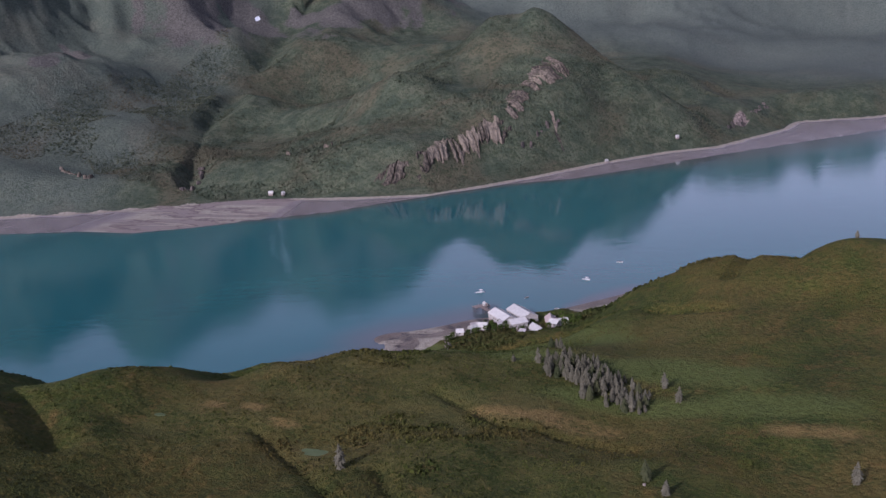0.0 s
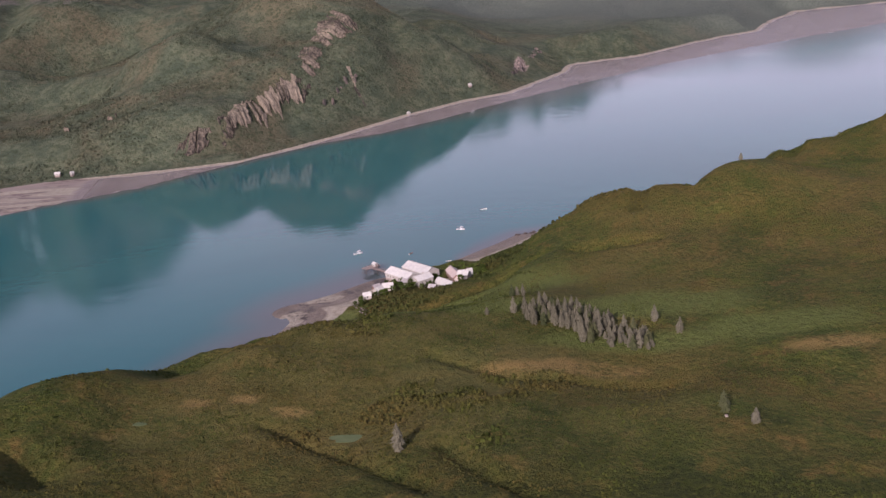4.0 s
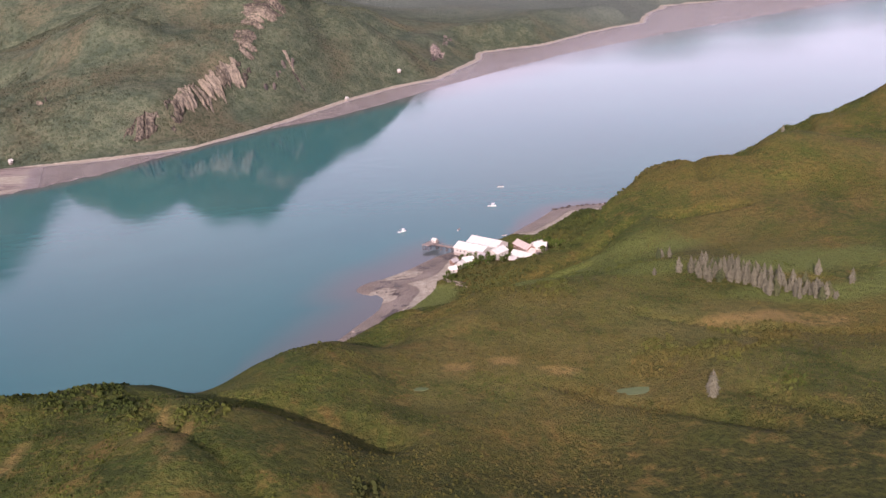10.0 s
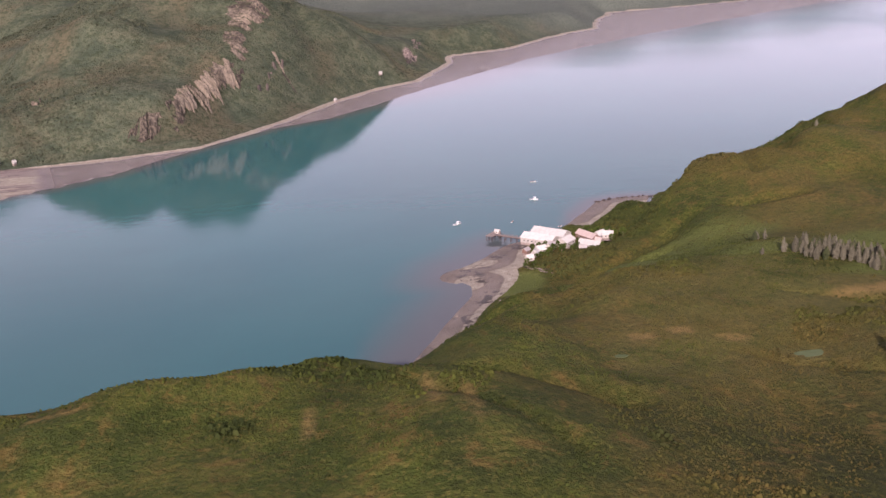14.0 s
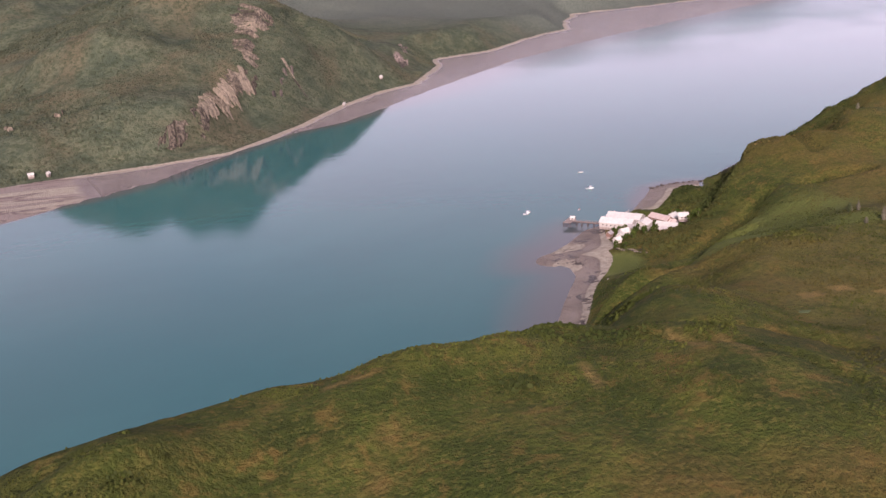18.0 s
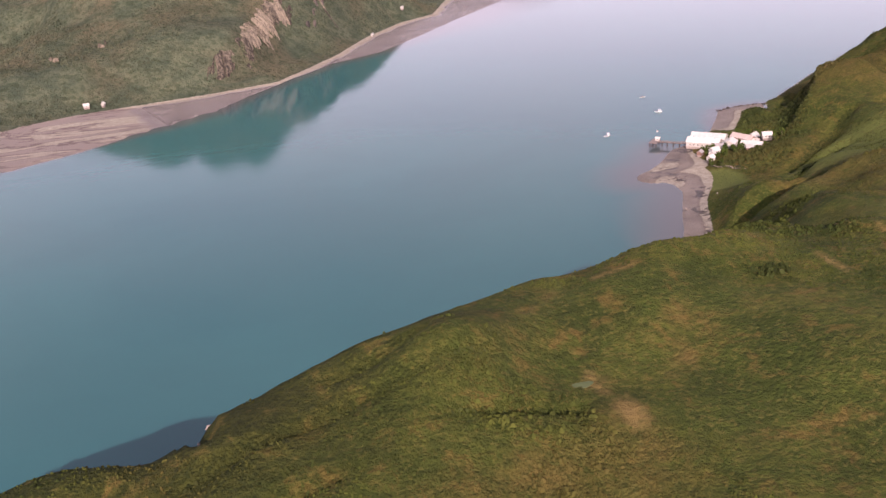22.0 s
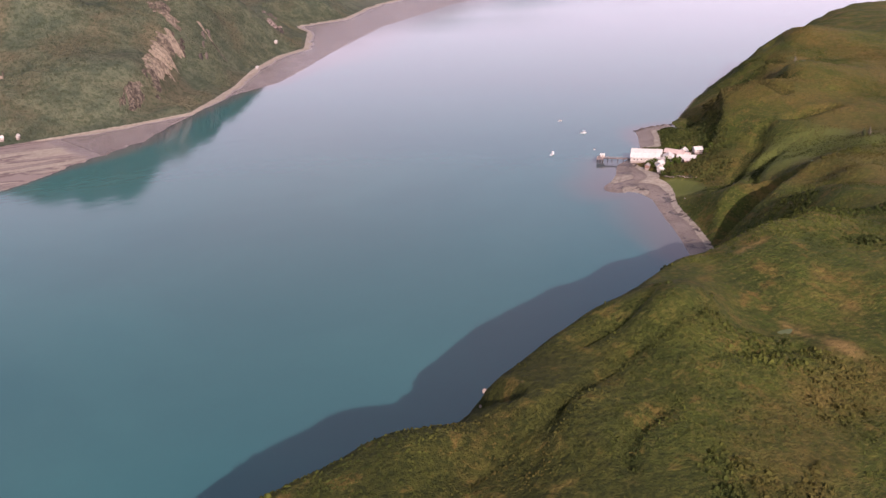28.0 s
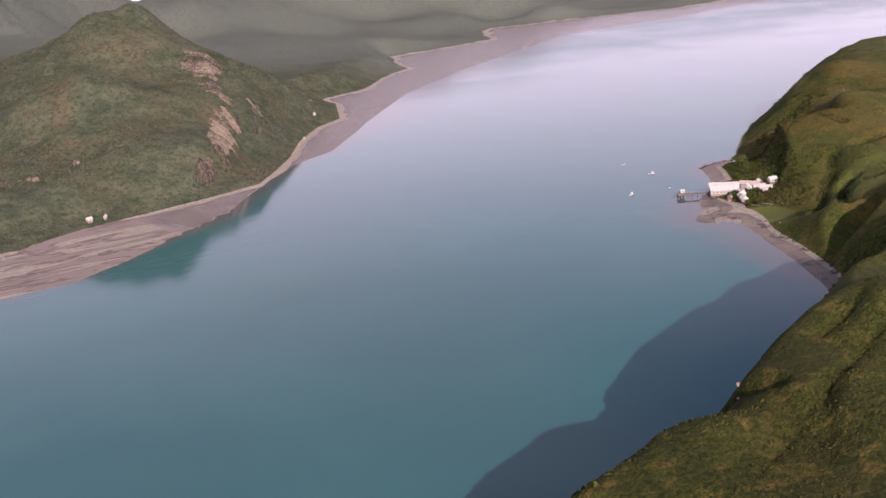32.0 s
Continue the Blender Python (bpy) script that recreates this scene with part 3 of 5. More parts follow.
    far -= 15 * (1 - step(-13, 13, face)) * step(75, 20, cd) * step(12, 45, dg) * (0.7 + 0.5 * wob)
    jag = bumps(px, py, 34, 61, 3)
    gully = step(15, 5, cd + 9 * jag + 4 * wob)
    far -= gully * 2 * step(10, 40, dg)
    rock = np.zeros(px.shape)
    dark = step(26, 6, np.hypot(px - 100, (py - 1130) * 0.6) + 14 * jag)
    rock = np.maximum(rock, 0.8 * dark)
    far -= dark * 10 * (0.5 + 0.5 * np.sin(px * 0.3))
    spit = step(1.25, 0.7, np.hypot((px + 24) / 17, (py + 147) / 15) + 0.2 * wob)
    depth = 1.6 * spit - np.minimum(np.clip(np.minimum(-dn, -dw), 0, 400) * 0.09, 22)
    z = np.where(dn > 0, near, np.where(dw > 0, far, depth))
    mud = np.where(dn > 0, step(strand + 2, strand - 4, dn), np.where(dw > 0, step(4, -4, dg), 1.0))
    fan = step(-760, -640, px) * step(-420, -470, px + 0.25 * (py - 300))
    damp = np.where(dn > 0, step(strand * 0.80, strand * 0.58, dn + 3 * wob), step(-8, -17, dg + 4 * wob + 8 * bumps(px, py, 34, 231, 3)) * (1 - 0.85 * fan))
    damp = np.where((dn <= 0) & (dw <= 0), 1.0, damp)
    lobe = step(1.15, 0.85, np.minimum(np.hypot((px + 8) / 20, (py + 122) / 11), np.hypot((px + 19) / 12, (py + 166) / 15)) + 0.25 * wob)
    damp = np.where(dn > -20, damp * (1 - lobe), damp)
    rock = np.where(dn > 0, step(0.75, 0.95, bumps(px, py, 30, 71, 3) + 0.9 * step(70, 5, dn - strand)) * step(1, 6, dn - strand) * step(60, 20, dn) * (px < -300), rock)
    return z, mud, damp, rock, dn, dw, dg, high, fan * (dw > 0)


def height(x, y):
    return float(land(np.array([float(x)]), np.array([float(y)]))[0][0])


POOLS += [(x, y, height(x, y), r) for x, y, r in POOL_AT]


def steps_along(stops):
    """Grid lines: (start, end, spacing) stretches."""
    out = []
    for a, b, s in stops:
        out += list(np.arange(a, b, s))
    return np.array(out + [stops[-1][1]], float)


def sheet(name, xs, ys, zs, mat, masks):
    nx, ny = len(xs), len(ys)
    gx, gy = np.meshgrid(xs, ys)
    co = np.stack([gx, gy, zs], -1).reshape(-1, 3)
    i = (np.arange(ny - 1)[:, None] * nx + np.arange(nx - 1)).ravel()
    quads = np.stack([i, i + 1, i + nx + 1, i + nx], 1)
    me = bpy.data.meshes.new(name)
    me.vertices.add(len(co))
    me.vertices.foreach_set("co", co.ravel())
    me.loops.add(quads.size)
    me.loops.foreach_set("vertex_index", quads.ravel())
    me.polygons.add(len(quads))
    me.polygons.foreach_set("loop_start", np.arange(0, quads.size, 4))
    me.polygons.foreach_set("use_smooth", np.ones(len(quads), bool))
    me.update()
    for key, values in masks.items():
        me.attributes.new(key, "FLOAT", "POINT").data.foreach_set("value", values.ravel().astype(np.float32))
    me.materials.append(mat)
    return new(name, me)


XS = steps_along([(-9000, -2700, 450), (-2700, -1700, 40), (-1700, -900, 14), (-900, -560, 7), (-560, 420, 4.5), (420, 640, 6), (640, 900, 11), (900, 1900, 22), (1900, 2900, 50), (2900, 9000, 450)])
YS = steps_along([(-8000, -1500, 450), (-1500, -760, 35), (-760, 60, 4.5), (60, 270, 7), (270, 400, 20), (400, 960, 5), (960, 1700, 12), (1700, 2600, 20), (2600, 3300, 50), (3300, 9000, 450)])
GX, GY = np.meshgrid(XS, YS)
Z, MUD, DAMP, ROCK, DN, DW, DG, HIGH, FAN = land(GX, GY)
WEED = step(-125, -100, GX) * step(80, 40, GX) * step(27, 20, DN) * step(-2, 4, DN) * (GY < 0)
RING = np.minimum(np.hypot((GX + 8) / 20, (GY + 122) / 11), np.hypot((GX + 19) / 12, (GY + 166) / 15)) + 0.2 * bumps(GX, GY, 20, 5, 3)
WEED = np.maximum(WEED, step(1.05, 1.2, RING) * step(1.75, 1.45, RING))


def blot(rows):
    """A mask of soft oval patches: east, north, two radii."""
    out = np.zeros(GX.shape)
    for x, y, a, b in rows:
        out = np.maximum(out, step(1.25, 0.6, np.hypot((GX - x) / a, (GY - y) / b) + 0.35 * bumps(GX, GY, 25, 81, 3)))
    return out


LAWN_AT = [(175, -398, 24, 9), (210, -395, 30, 10), (43, -447, 8, 4), (20, -452, 9, 4), (70, -455, 10, 4), (335, -385, 28, 10),
             (-100, -540, 4, 22), (-88, -566, 4, 20), (-250, -530, 12, 2), (-150, -556, 2.5, 14), (-290, -600, 5, 12), (-288, -625, 4, 14), (-172, -486, 12, 5), (235, -40, 12, 6)]
LAWN = blot(LAWN_AT)
TURF = blot([(23, -180, 11, 19), (9, -204, 11, 12)])
HEATH = (DN > 12) * 0.6 * step(-40, 20, GX - 0.35 * (GY + 480)) * step(-215, -260, GY - 0.25 * (GX - 40)) * step(300, 180, GX) * step(-540, -480, GY)
DRIFT = 90 * bumps(GX, GY, 130, 241, 4)
# where the near hills are painted darker, for dense bushes and their shade
LUSH_SHADE = (DN > 6) * np.maximum(step(-300, -460, GX + DRIFT), step(-480, -580, GY + 0.6 * DRIFT) * step(-120, 60, GX + DRIFT) * step(-1000, -800, GY))
FRESH = blot([(18, -192, 15, 26), (235, -360, 60, 16), (150, -300, 30, 18), (150, -220, 60, 40), (110, -255, 70, 30), (255, -300, 60, 24), (320, -350, 50, 20)])
# far woods whose base colour carries haze, stronger with distance
HAZY_WOOD = (DW > 0) * np.maximum(step(1450, 1900, GY + 0.3 * GX), step(-760, -900, GX + 0.35 * (GY - 500)) * 0.6)
CRAG = bumps(GX + 0.5 * GY, GY * 0.6, 150, 111, 5)
SCREE = step(165, 290, Z) * step(-0.1, 0.35, CRAG) * (DW > 0) * step(-600, -760, GX)
SCREE = np.maximum(SCREE, blot([(-1240, 715, 26, 36), (-1330, 930, 90, 30), (-1180, 1400, 110, 60), (-1080, 1500, 60, 40)]) * 0.9)
SNOW = step(235, 300, Z) * step(0.52, 0.64, bumps(GX, GY * 0.7, 90, 121, 4)) * (DW > 0) * step(-200, -400, GX)
ground = sheet("ground", XS, YS, Z, GROUND, {"mud": MUD, "damp": DAMP, "fan": FAN, "weed": WEED, "hazy_wood": HAZY_WOOD, "fell": (DW > 0) * 1.0, "rock": ROCK, "lawn": LAWN, "fresh": FRESH, "scree": SCREE, "snow": SNOW, "turf": TURF, "heath": HEATH, "lush_shade": LUSH_SHADE})
tagged(ground, "green scrub-covered hills with mud beaches and pale cliffs", "ground", kind="structure")
WXS = steps_along([(-2700, -900, 60), (-900, 420, 10), (420, 2900, 60)])
WYS = steps_along([(-1300, -600, 60), (-600, 100, 10), (100, 900, 12), (900, 3000, 60)])
WX, WY = np.meshgrid(WXS, WYS)
wl = land(WX, WY)
off_near = np.clip(-wl[4], 0, 500)
off_far = np.clip(-wl[5], 0, 500)
bay = step(-160, -100, WX) * step(60, 20, WX)
bay2 = step(85, 110, WX) * step(230, 190, WX)
flat = step(-520, -400, WX)
shallow = np.maximum(step(1, 0, off_near / (6 + 62 * bay + 24 * bay2)) * (0.2 + 0.6 * np.maximum(bay, bay2)), 0.8 * step(1, 0, off_far / (8 + 26 * flat + 120 * step(-80, 200, WX))))
water = sheet("water", WXS, WYS, np.zeros(WX.shape), WATER, {"shallow": shallow})
tagged(water, "calm teal glacial water with mirrored hills", "water", kind="structure")

# ---- tools for things ----


def mesh_of(name, bm, mat, smooth=False):
    me = bpy.data.meshes.new(name)
    bm.to_mesh(me)
    bm.free()
    me.materials.append(mat)
    if smooth:
        me.polygons.foreach_set("use_smooth", np.ones(len(me.polygons), bool))
    return me


def part(name, bm, material, parent, label="", smooth=False):
    ob = new(name, mesh_of(name, bm, material, smooth))
    ob.parent = parent
    return tagged(ob, label)


def thing(name, m, label, category, group=""):
    ob = new(name)
    ob.matrix_world = m
    return tagged(ob, label, category, group)


def add_box(bm, x0, x1, y0, y1, z0, z1, m=None):
    vs = bmesh.ops.create_cube(bm, size=1.0)["verts"]
    for v in vs:
        v.co = Vector(((x0 + x1) / 2 + v.co.x * (x1 - x0), (y0 + y1) / 2 + v.co.y * (y1 - y0), (z0 + z1) / 2 + v.co.z * (z1 - z0)))
        if m is not None:
            v.co = m @ v.co
    return bm


def box(*a, m=None, bevel=0.0):
    bm = add_box(bmesh.new(), *a, m=m)
    if bevel:
        bmesh.ops.bevel(bm, geom=bm.edges[:], offset=bevel, segments=1, affect="EDGES")
    return bm


def rod(bm, a, b, r0, r1, sides=7):
    a, b = Vector(a), Vector(b)
    m = Matrix.Translation((a + b) / 2) @ (b - a).to_track_quat("Z", "Y").to_matrix().to_4x4()
    bmesh.ops.create_cone(bm, cap_ends=True, segments=sides, radius1=r0, radius2=r1, depth=(b - a).length, matrix=m)
    return bm


def faces(points, polys):
    bm = bmesh.new()
    vs = [bm.verts.new(p) for p in points]
    for p in polys:
        bm.faces.new([vs[i] for i in p])
    return bm


# ---- buildings ----


def building(name, m, length, width, eave, rise, roof_mat, wall_mat, label, windows=3, door=True, chimney=False, group="", sheets=0, vents=0):
    """A gabled house along its own x, with its floor at z = 0."""
    ob = thing(name, m, label, "building", group)
    l, w = length / 2, width / 2
    part("foundation", box(-l + 0.15, l - 0.15, -w + 0.15, w - 0.15, -2.2, 0.12), TIMBER, ob, "dark timber foundation")
    pts = [(x, y, z) for x in (-l, l) for y, z in ((-w, 0.1), (w, 0.1), (w, eave), (0, eave + rise), (-w, eave))]
    part("wall", faces(pts, [(4, 3, 2, 1, 0), (5, 6, 7, 8, 9), (0, 1, 6, 5), (1, 2, 7, 6), (2, 3, 8, 7), (3, 4, 9, 8), (4, 0, 5, 9)]), wall_mat, ob)
    over_l, over_w, thick = l + 0.5, w + 0.5, 0.22
    drop = rise * 0.5 / w
    for side in (-1, 1):
        y = side * over_w
        pts = [(x, yy, zz + up) for up in (0.05, 0.05 + thick) for x in (-over_l, over_l) for yy, zz in ((0, eave + rise), (y, eave - drop))]
        slope = part("roof", faces(pts, [(0, 1, 3, 2), (4, 6, 7, 5), (0, 4, 5, 1), (2, 3, 7, 6), (0, 2, 6, 4), (1, 5, 7, 3)]), roof_mat, ob)
        for k in range(sheets):
            x = -over_l + (k + 0.5) * 2 * over_l / sheets
            bm = bmesh.new()
            rod(bm, (x, 0.05 * side, eave + rise + thick + 0.06), (x, y * 0.99, eave - drop + thick + 0.08), 0.06, 0.06, 4)
            part("roof_seam", bm, roof_mat, slope)
    part("ridge_cap", box(-over_l, over_l, -0.3, 0.3, eave + rise + thick - 0.06, eave + rise + thick + 0.12), roof_mat, ob)
    for k in range(windows):
        x = -l + (k + 1) * length / (windows + 1)
        for side in (-1, 1):
            y = side * (w + 0.02)
            win = part("window", box(x - 0.55, x + 0.55, y - 0.03, y + 0.03, eave * 0.38, eave * 0.38 + 1.1), DARK, ob, "dark glass window")
            bm = bmesh.new()
            for a, b, c, d in ((-0.68, 0.68, -0.12, 0.0), (-0.68, 0.68, 1.1, 1.22), (-0.68, -0.55, 0.0, 1.1), (0.55, 0.68, 0.0, 1.1)):
                add_box(bm, x + a, x + b, y - 0.06, y + 0.06, eave * 0.38 + c, eave * 0.38 + d)
            part("frame", bm, WALL_WHITE, win)
    if door:
        part("door", box(l, l + 0.06, -0.5, 0.5, 0.12, 2.15), WALL_RUST, ob, "brown plank door")
        part("step", box(l, l + 0.9, -0.8, 0.8, -0.6, 0.0), TIMBER, ob)
    if chimney:
        stack = part("chimney", box(l * 0.3 - 0.35, l * 0.3 + 0.35, 0.6, 1.3, eave, eave + rise + 1.1), STONE, ob, "stone chimney")
        part("chimney_cap", box(l * 0.3 - 0.45, l * 0.3 + 0.45, 0.5, 1.4, eave + rise + 1.1, eave + rise + 1.25), TIMBER, stack)
    for k in range(vents):
        x = -l + (k + 0.5) * length / vents
        bm = rod(bmesh.new(), (x, 0, eave + rise), (x, 0, eave + rise + 0.9), 0.4, 0.4, 8)
        rod(bm, (x, 0, eave + rise + 0.9), (x, 0, eave + rise + 1.4), 0.65, 0.1, 8)
        part("roof_vent", bm, METAL, ob, "grey metal roof vent")
    return ob


def base(x, y, reach=5):
    """Height on which a house stands: the highest ground under its corners."""
    return max(height(x + a, y + b) for a in (-reach, 0, reach) for b in (-reach, 0, reach))


CANNERY = "buildings of the shore cannery"
ALONG = math.degrees(math.atan2(-24, 24))
building("cannery_hall", pose(58, -91, base(58, -91, 8), 0, 0, ALONG), 31, 14, 4.6, 3.3, ROOF_WHITE, WALL_WHITE, "long white cannery hall with a sheet metal roof beside the pier", 7, True, False, CANNERY, 12, 3)
building("cannery_hall", pose(71.5, -77.5, base(71.5, -77.5, 8), 0, 0, ALONG), 33, 15, 4.8, 3.5, ROOF_WHITE, WALL_WHITE, "long white cannery hall with a metal roof at the water's edge", 7, True, False, CANNERY, 12, 3)
building("annex", pose(77, -106, base(77, -106, 6), 0, 0, ALONG + 90), 15, 11, 4.5, 3.0, ROOF_WHITE, WALL_WHITE, "white annex with a gabled roof behind the cannery hall", 3, True, True, CANNERY, 5)
building("bunkhouse", pose(97.5, -112, base(97.5, -112), 0, 0, math.degrees(math.atan2(-13, 12))), 20, 9, 3.8, 3.0, ROOF_WHITE, WALL_WHITE, "white bunkhouse with a pale metal roof", 5, True, True, CANNERY, 7)
building("warehouse", pose(102, -89, base(102, -89), 0, 0, math.degrees(math.atan2(-22, 9))), 23, 9, 4.2, 3.0, ROOF_PINK, WALL_RUST, "warehouse with a faded pink roof", 5, True, False, CANNERY, 8)
building("house", pose(112.5, -91, base(112.5, -91), 0, 0, 30), 10, 9, 4.4, 3.2, ROOF_WHITE, WALL_WHITE, "square white house beside dark trees", 2, True, True, CANNERY, 3)
building("cottage", pose(113, -112, base(113, -112), 0, 0, -20), 9, 7, 3.2, 2.4, ROOF_WHITE, WALL_WHITE, "small white cottage at the foot of the slope", 2, True, True, CANNERY, 3)
building("cottage", pose(108, -102, base(108, -102), 0, 0, -50), 7, 6, 3.0, 2.2, ROOF_PINK, WALL_WHITE, "small cottage with a pinkish roof", 2, True, True, CANNERY, 2)
building("cottage", pose(51, -122, base(51, -122), 0, 0, 10), 8.5, 6.5, 3.2, 2.6, ROOF_WHITE, WALL_WHITE, "white cottage above the beach", 2, True, True, CANNERY, 3)
building("cottage", pose(44.5, -128.5, base(44.5, -128.5), 0, 0, 55), 7, 5.5, 3.0, 2.4, ROOF_WHITE, WALL_WHITE, "white cottage among bushes", 2, True, False, CANNERY, 2)
building("cottage", pose(37, -139, base(37, -139), 0, 0, 20), 6, 5, 2.8, 2.2, ROOF_WHITE, WALL_WHITE, "tiny white cottage at the end of the row", 1, True, False, CANNERY, 2)
building("shed", pose(40, -115, base(40, -115), 0, 0, 40), 6, 4.5, 2.6, 1.8, ROOF_GREY, WALL_RUST, "weathered grey shed on the beach", 1, True, False, CANNERY, 2)
building("shed", pose(88, -122, base(88, -122), 0, 0, -20), 6, 4.5, 2.6, 1.8, ROOF_GREY, WALL_RUST, "weathered grey shed behind the bunkhouse", 1, True, False, CANNERY, 2)
building("shed", pose(64, -110, base(64, -110), 0, 0, ALONG), 7, 5, 3.0, 2.0, ROOF_GREY, WALL_WHITE, "grey-roofed shed against the hall", 1, True, False, CANNERY, 2)
FAR_SIDE = "cabins on the far shore"
for x, y, size, turn, words in ((-529, 437, 7, 15, "white cabin on the far shore above the mud flat"), (-508, 439, 4.5, 60, "small white cabin beside the larger one"),
                                (-72, 772, 5, 50, "white cabin above the shingle"), (20, 918, 5, 40, "small white cabin by the shore bend")):
    building("cabin", pose(x, y, base(x, y, 4), 0, 0, turn), size, size * 0.75, 2.8, 2.0, ROOF_WHITE, WALL_WHITE, words, 1, True, False, FAR_SIDE, 2)


# ---- pier ----


def pier():
    """The deck runs along its own x, from the hall to the head over the water."""
    a, b = Vector((48, -80, 5.0)), Vector((25, -59, 5.0))
    run = (b - a).length
    ob = thing("pier", Matrix.Translation(a) @ pose(0, 0, 0, 0, 0, math.degrees(math.atan2(b.y - a.y, b.x - a.x))), "timber pier on dark piles with a wide head over the water", "pier")
    part("deck", box(-2, run, -1.7, 1.7, -0.3, 0.0, bevel=0.04), TIMBER, ob, "pale weathered deck")
    head = part("pier_head", box(run - 1, run + 6.5, -9, 6.5, -0.35, 0.02, bevel=0.04), TIMBER, ob)
    for y in (-1.2, 1.2):
        part("stringer", box(-2, run, y - 0.18, y + 0.18, -0.75, -0.304), PILE, ob)
    for x in (run - 0.5, run + 3, run + 6):
        part("stringer", box(x - 0.18, x + 0.18, -8.8, 6.3, -0.8, -0.354), PILE, ob)
    spots_at = [(x, y) for x in (3, 9, 15, 21, 26) for y in (-1.4, 1.4)] + [(x, y) for x in (run, run + 3, run + 6) for y in (-8.4, -5, 2.5, 6)]
    for x, y in spots_at:
        part("pile", rod(bmesh.new(), (x, y, -14), (x, y, -0.3), 0.26, 0.22, 8), PILE, ob, "dark tarred pile")
    for x in (3, 9, 15, 21, 26):
        for s in (-1, 1):
            part("brace", rod(bmesh.new(), (x, -1.4 * s, -5.0), (x, 1.4 * s, -0.8), 0.12, 0.12, 5), PILE, ob)
    for y in (-8.4, 6):
        for s in (-1, 1):
            part("brace", rod(bmesh.new(), (run + 3 - 3 * s, y, -5.0), (run + 3 + 3 * s, y, -0.8), 0.12, 0.12, 5), PILE, ob)
    for y in (-1.6, 1.6):
        for k in range(8):
            part("rail_post", box(k * 3.6, k * 3.6 + 0.14, y - 0.07, y + 0.07, 0.0, 1.1), TIMBER, ob)
        part("rail", box(-2, run - 1, y - 0.06, y + 0.06, 1.1, 1.24), TIMBER, ob)
    for y in (-8, -4, 0, 4):
        bm = rod(bmesh.new(), (run + 5.9, y, 0), (run + 5.9, y, 0.7), 0.22, 0.26, 8)
        part("bollard", bm, METAL, head, "grey iron bollard")
    return ob


pier()
building("pier_hut", pose(27.5, -55.5, 5.02, 0, 0, -42), 4.2, 3.2, 2.3, 1.0, ROOF_WHITE, WALL_WHITE, "small white hut on the head of the pier", 1, True, False, "", 0)


# ---- boats ----


def boat(name, m, length, beam, label, cabin=True, mast=True):
    ob = thing(name, m, label, "boat", "moored boats")
    rings = []
    for k in range(9):
        u = k / 8
        x = -length / 2 + u * length
        half = beam / 2 * (1 - max(0, (u - 0.45) / 0.55) ** 2.2) * (0.86 + 0.14 * min(1, u * 4))
        top = 0.09 * length * (0.95 + 0.55 * u * u)
        rings.append([(x, -half, top), (x, -half * 0.8, 0.1), (x, 0, -0.35 + 0.3 * max(0, u - 0.7)), (x, half * 0.8, 0.1), (x, half, top)])
    pts = [p for r in rings for p in r]
    polys = [(5 * i + j, 5 * i + j + 1, 5 * i + j + 6, 5 * i + j + 5) for i in range(8) for j in range(4)] + [(4, 3, 2, 1, 0)]
    part("hull", faces(pts, polys), HULL, ob)
    inner = [(r[0][0], r[0][1] * 0.94, r[0][2] - 0.12) for r in rings] + [(r[4][0], r[4][1] * 0.94, r[4][2] - 0.12) for r in rings]
    part("deck", faces(inner, [(i, i + 1, i + 10, i + 9) for i in range(8)]), HULL if cabin else TIMBER, ob)
    for side in (0, 4):
        bm = bmesh.new()
        for r, q in zip(rings, rings[1:]):
            rod(bm, r[side], q[side], 0.07, 0.07, 5)
        part("gunwale", bm, TIMBER if not cabin else METAL, ob)
    if cabin:
        top = 0.1 * length
        house = part("cabin", box(-0.02 * length, 0.26 * length, -beam * 0.33, beam * 0.33, top - 0.3, top + 1.9, bevel=0.12), HULL, ob)
        part("window", box(0.0, 0.265 * length, -beam * 0.335, beam * 0.335, top + 0.95, top + 1.5), DARK, house, "dark wrap-round window")
        part("cabin_roof", box(-0.05 * length, 0.3 * length, -beam * 0.38, beam * 0.38, top + 1.9, top + 2.02), HULL, house)
        part("hatch", box(-0.38 * length, -0.14 * length, -beam * 0.2, beam * 0.2, top - 0.2, top + 0.35, bevel=0.05), METAL, ob)
    if mast:
        bm = rod(bmesh.new(), (-0.06 * length, 0, 0.3), (-0.06 * length, 0, 0.62 * length), 0.08, 0.04, 6)
        part("mast", bm, METAL, ob)
        part("boom", rod(bmesh.new(), (-0.07 * length, 0, 0.3 * length), (-0.4 * length, 0, 0.36 * length), 0.05, 0.04, 5), METAL, ob)
    return ob


boat("fishing_boat", pose(0, 0, 0, 0, 0, 25), 8.5, 3.2, "white fishing boat moored off the pier")
boat("fishing_boat", pose(91, 62, 0, 0, 0, -15), 8.5, 3.2, "white fishing boat moored in the bay")
boat("fishing_boat", pose(108, 133, 0, 0, 0, 5), 7, 2.3, "low white open boat moored farther out", False, False)
boat("dinghy", pose(52, -9, 0, 0, 0, 60), 5.0, 2.0, "small open dinghy moored near the pier", False, False)
boat("dinghy", pose(91, -38, 0, 0, 0, 20), 4.6, 1.9, "small open dinghy near the beach", False, False)


# ---- trees ----
RNG = random.Random(7)


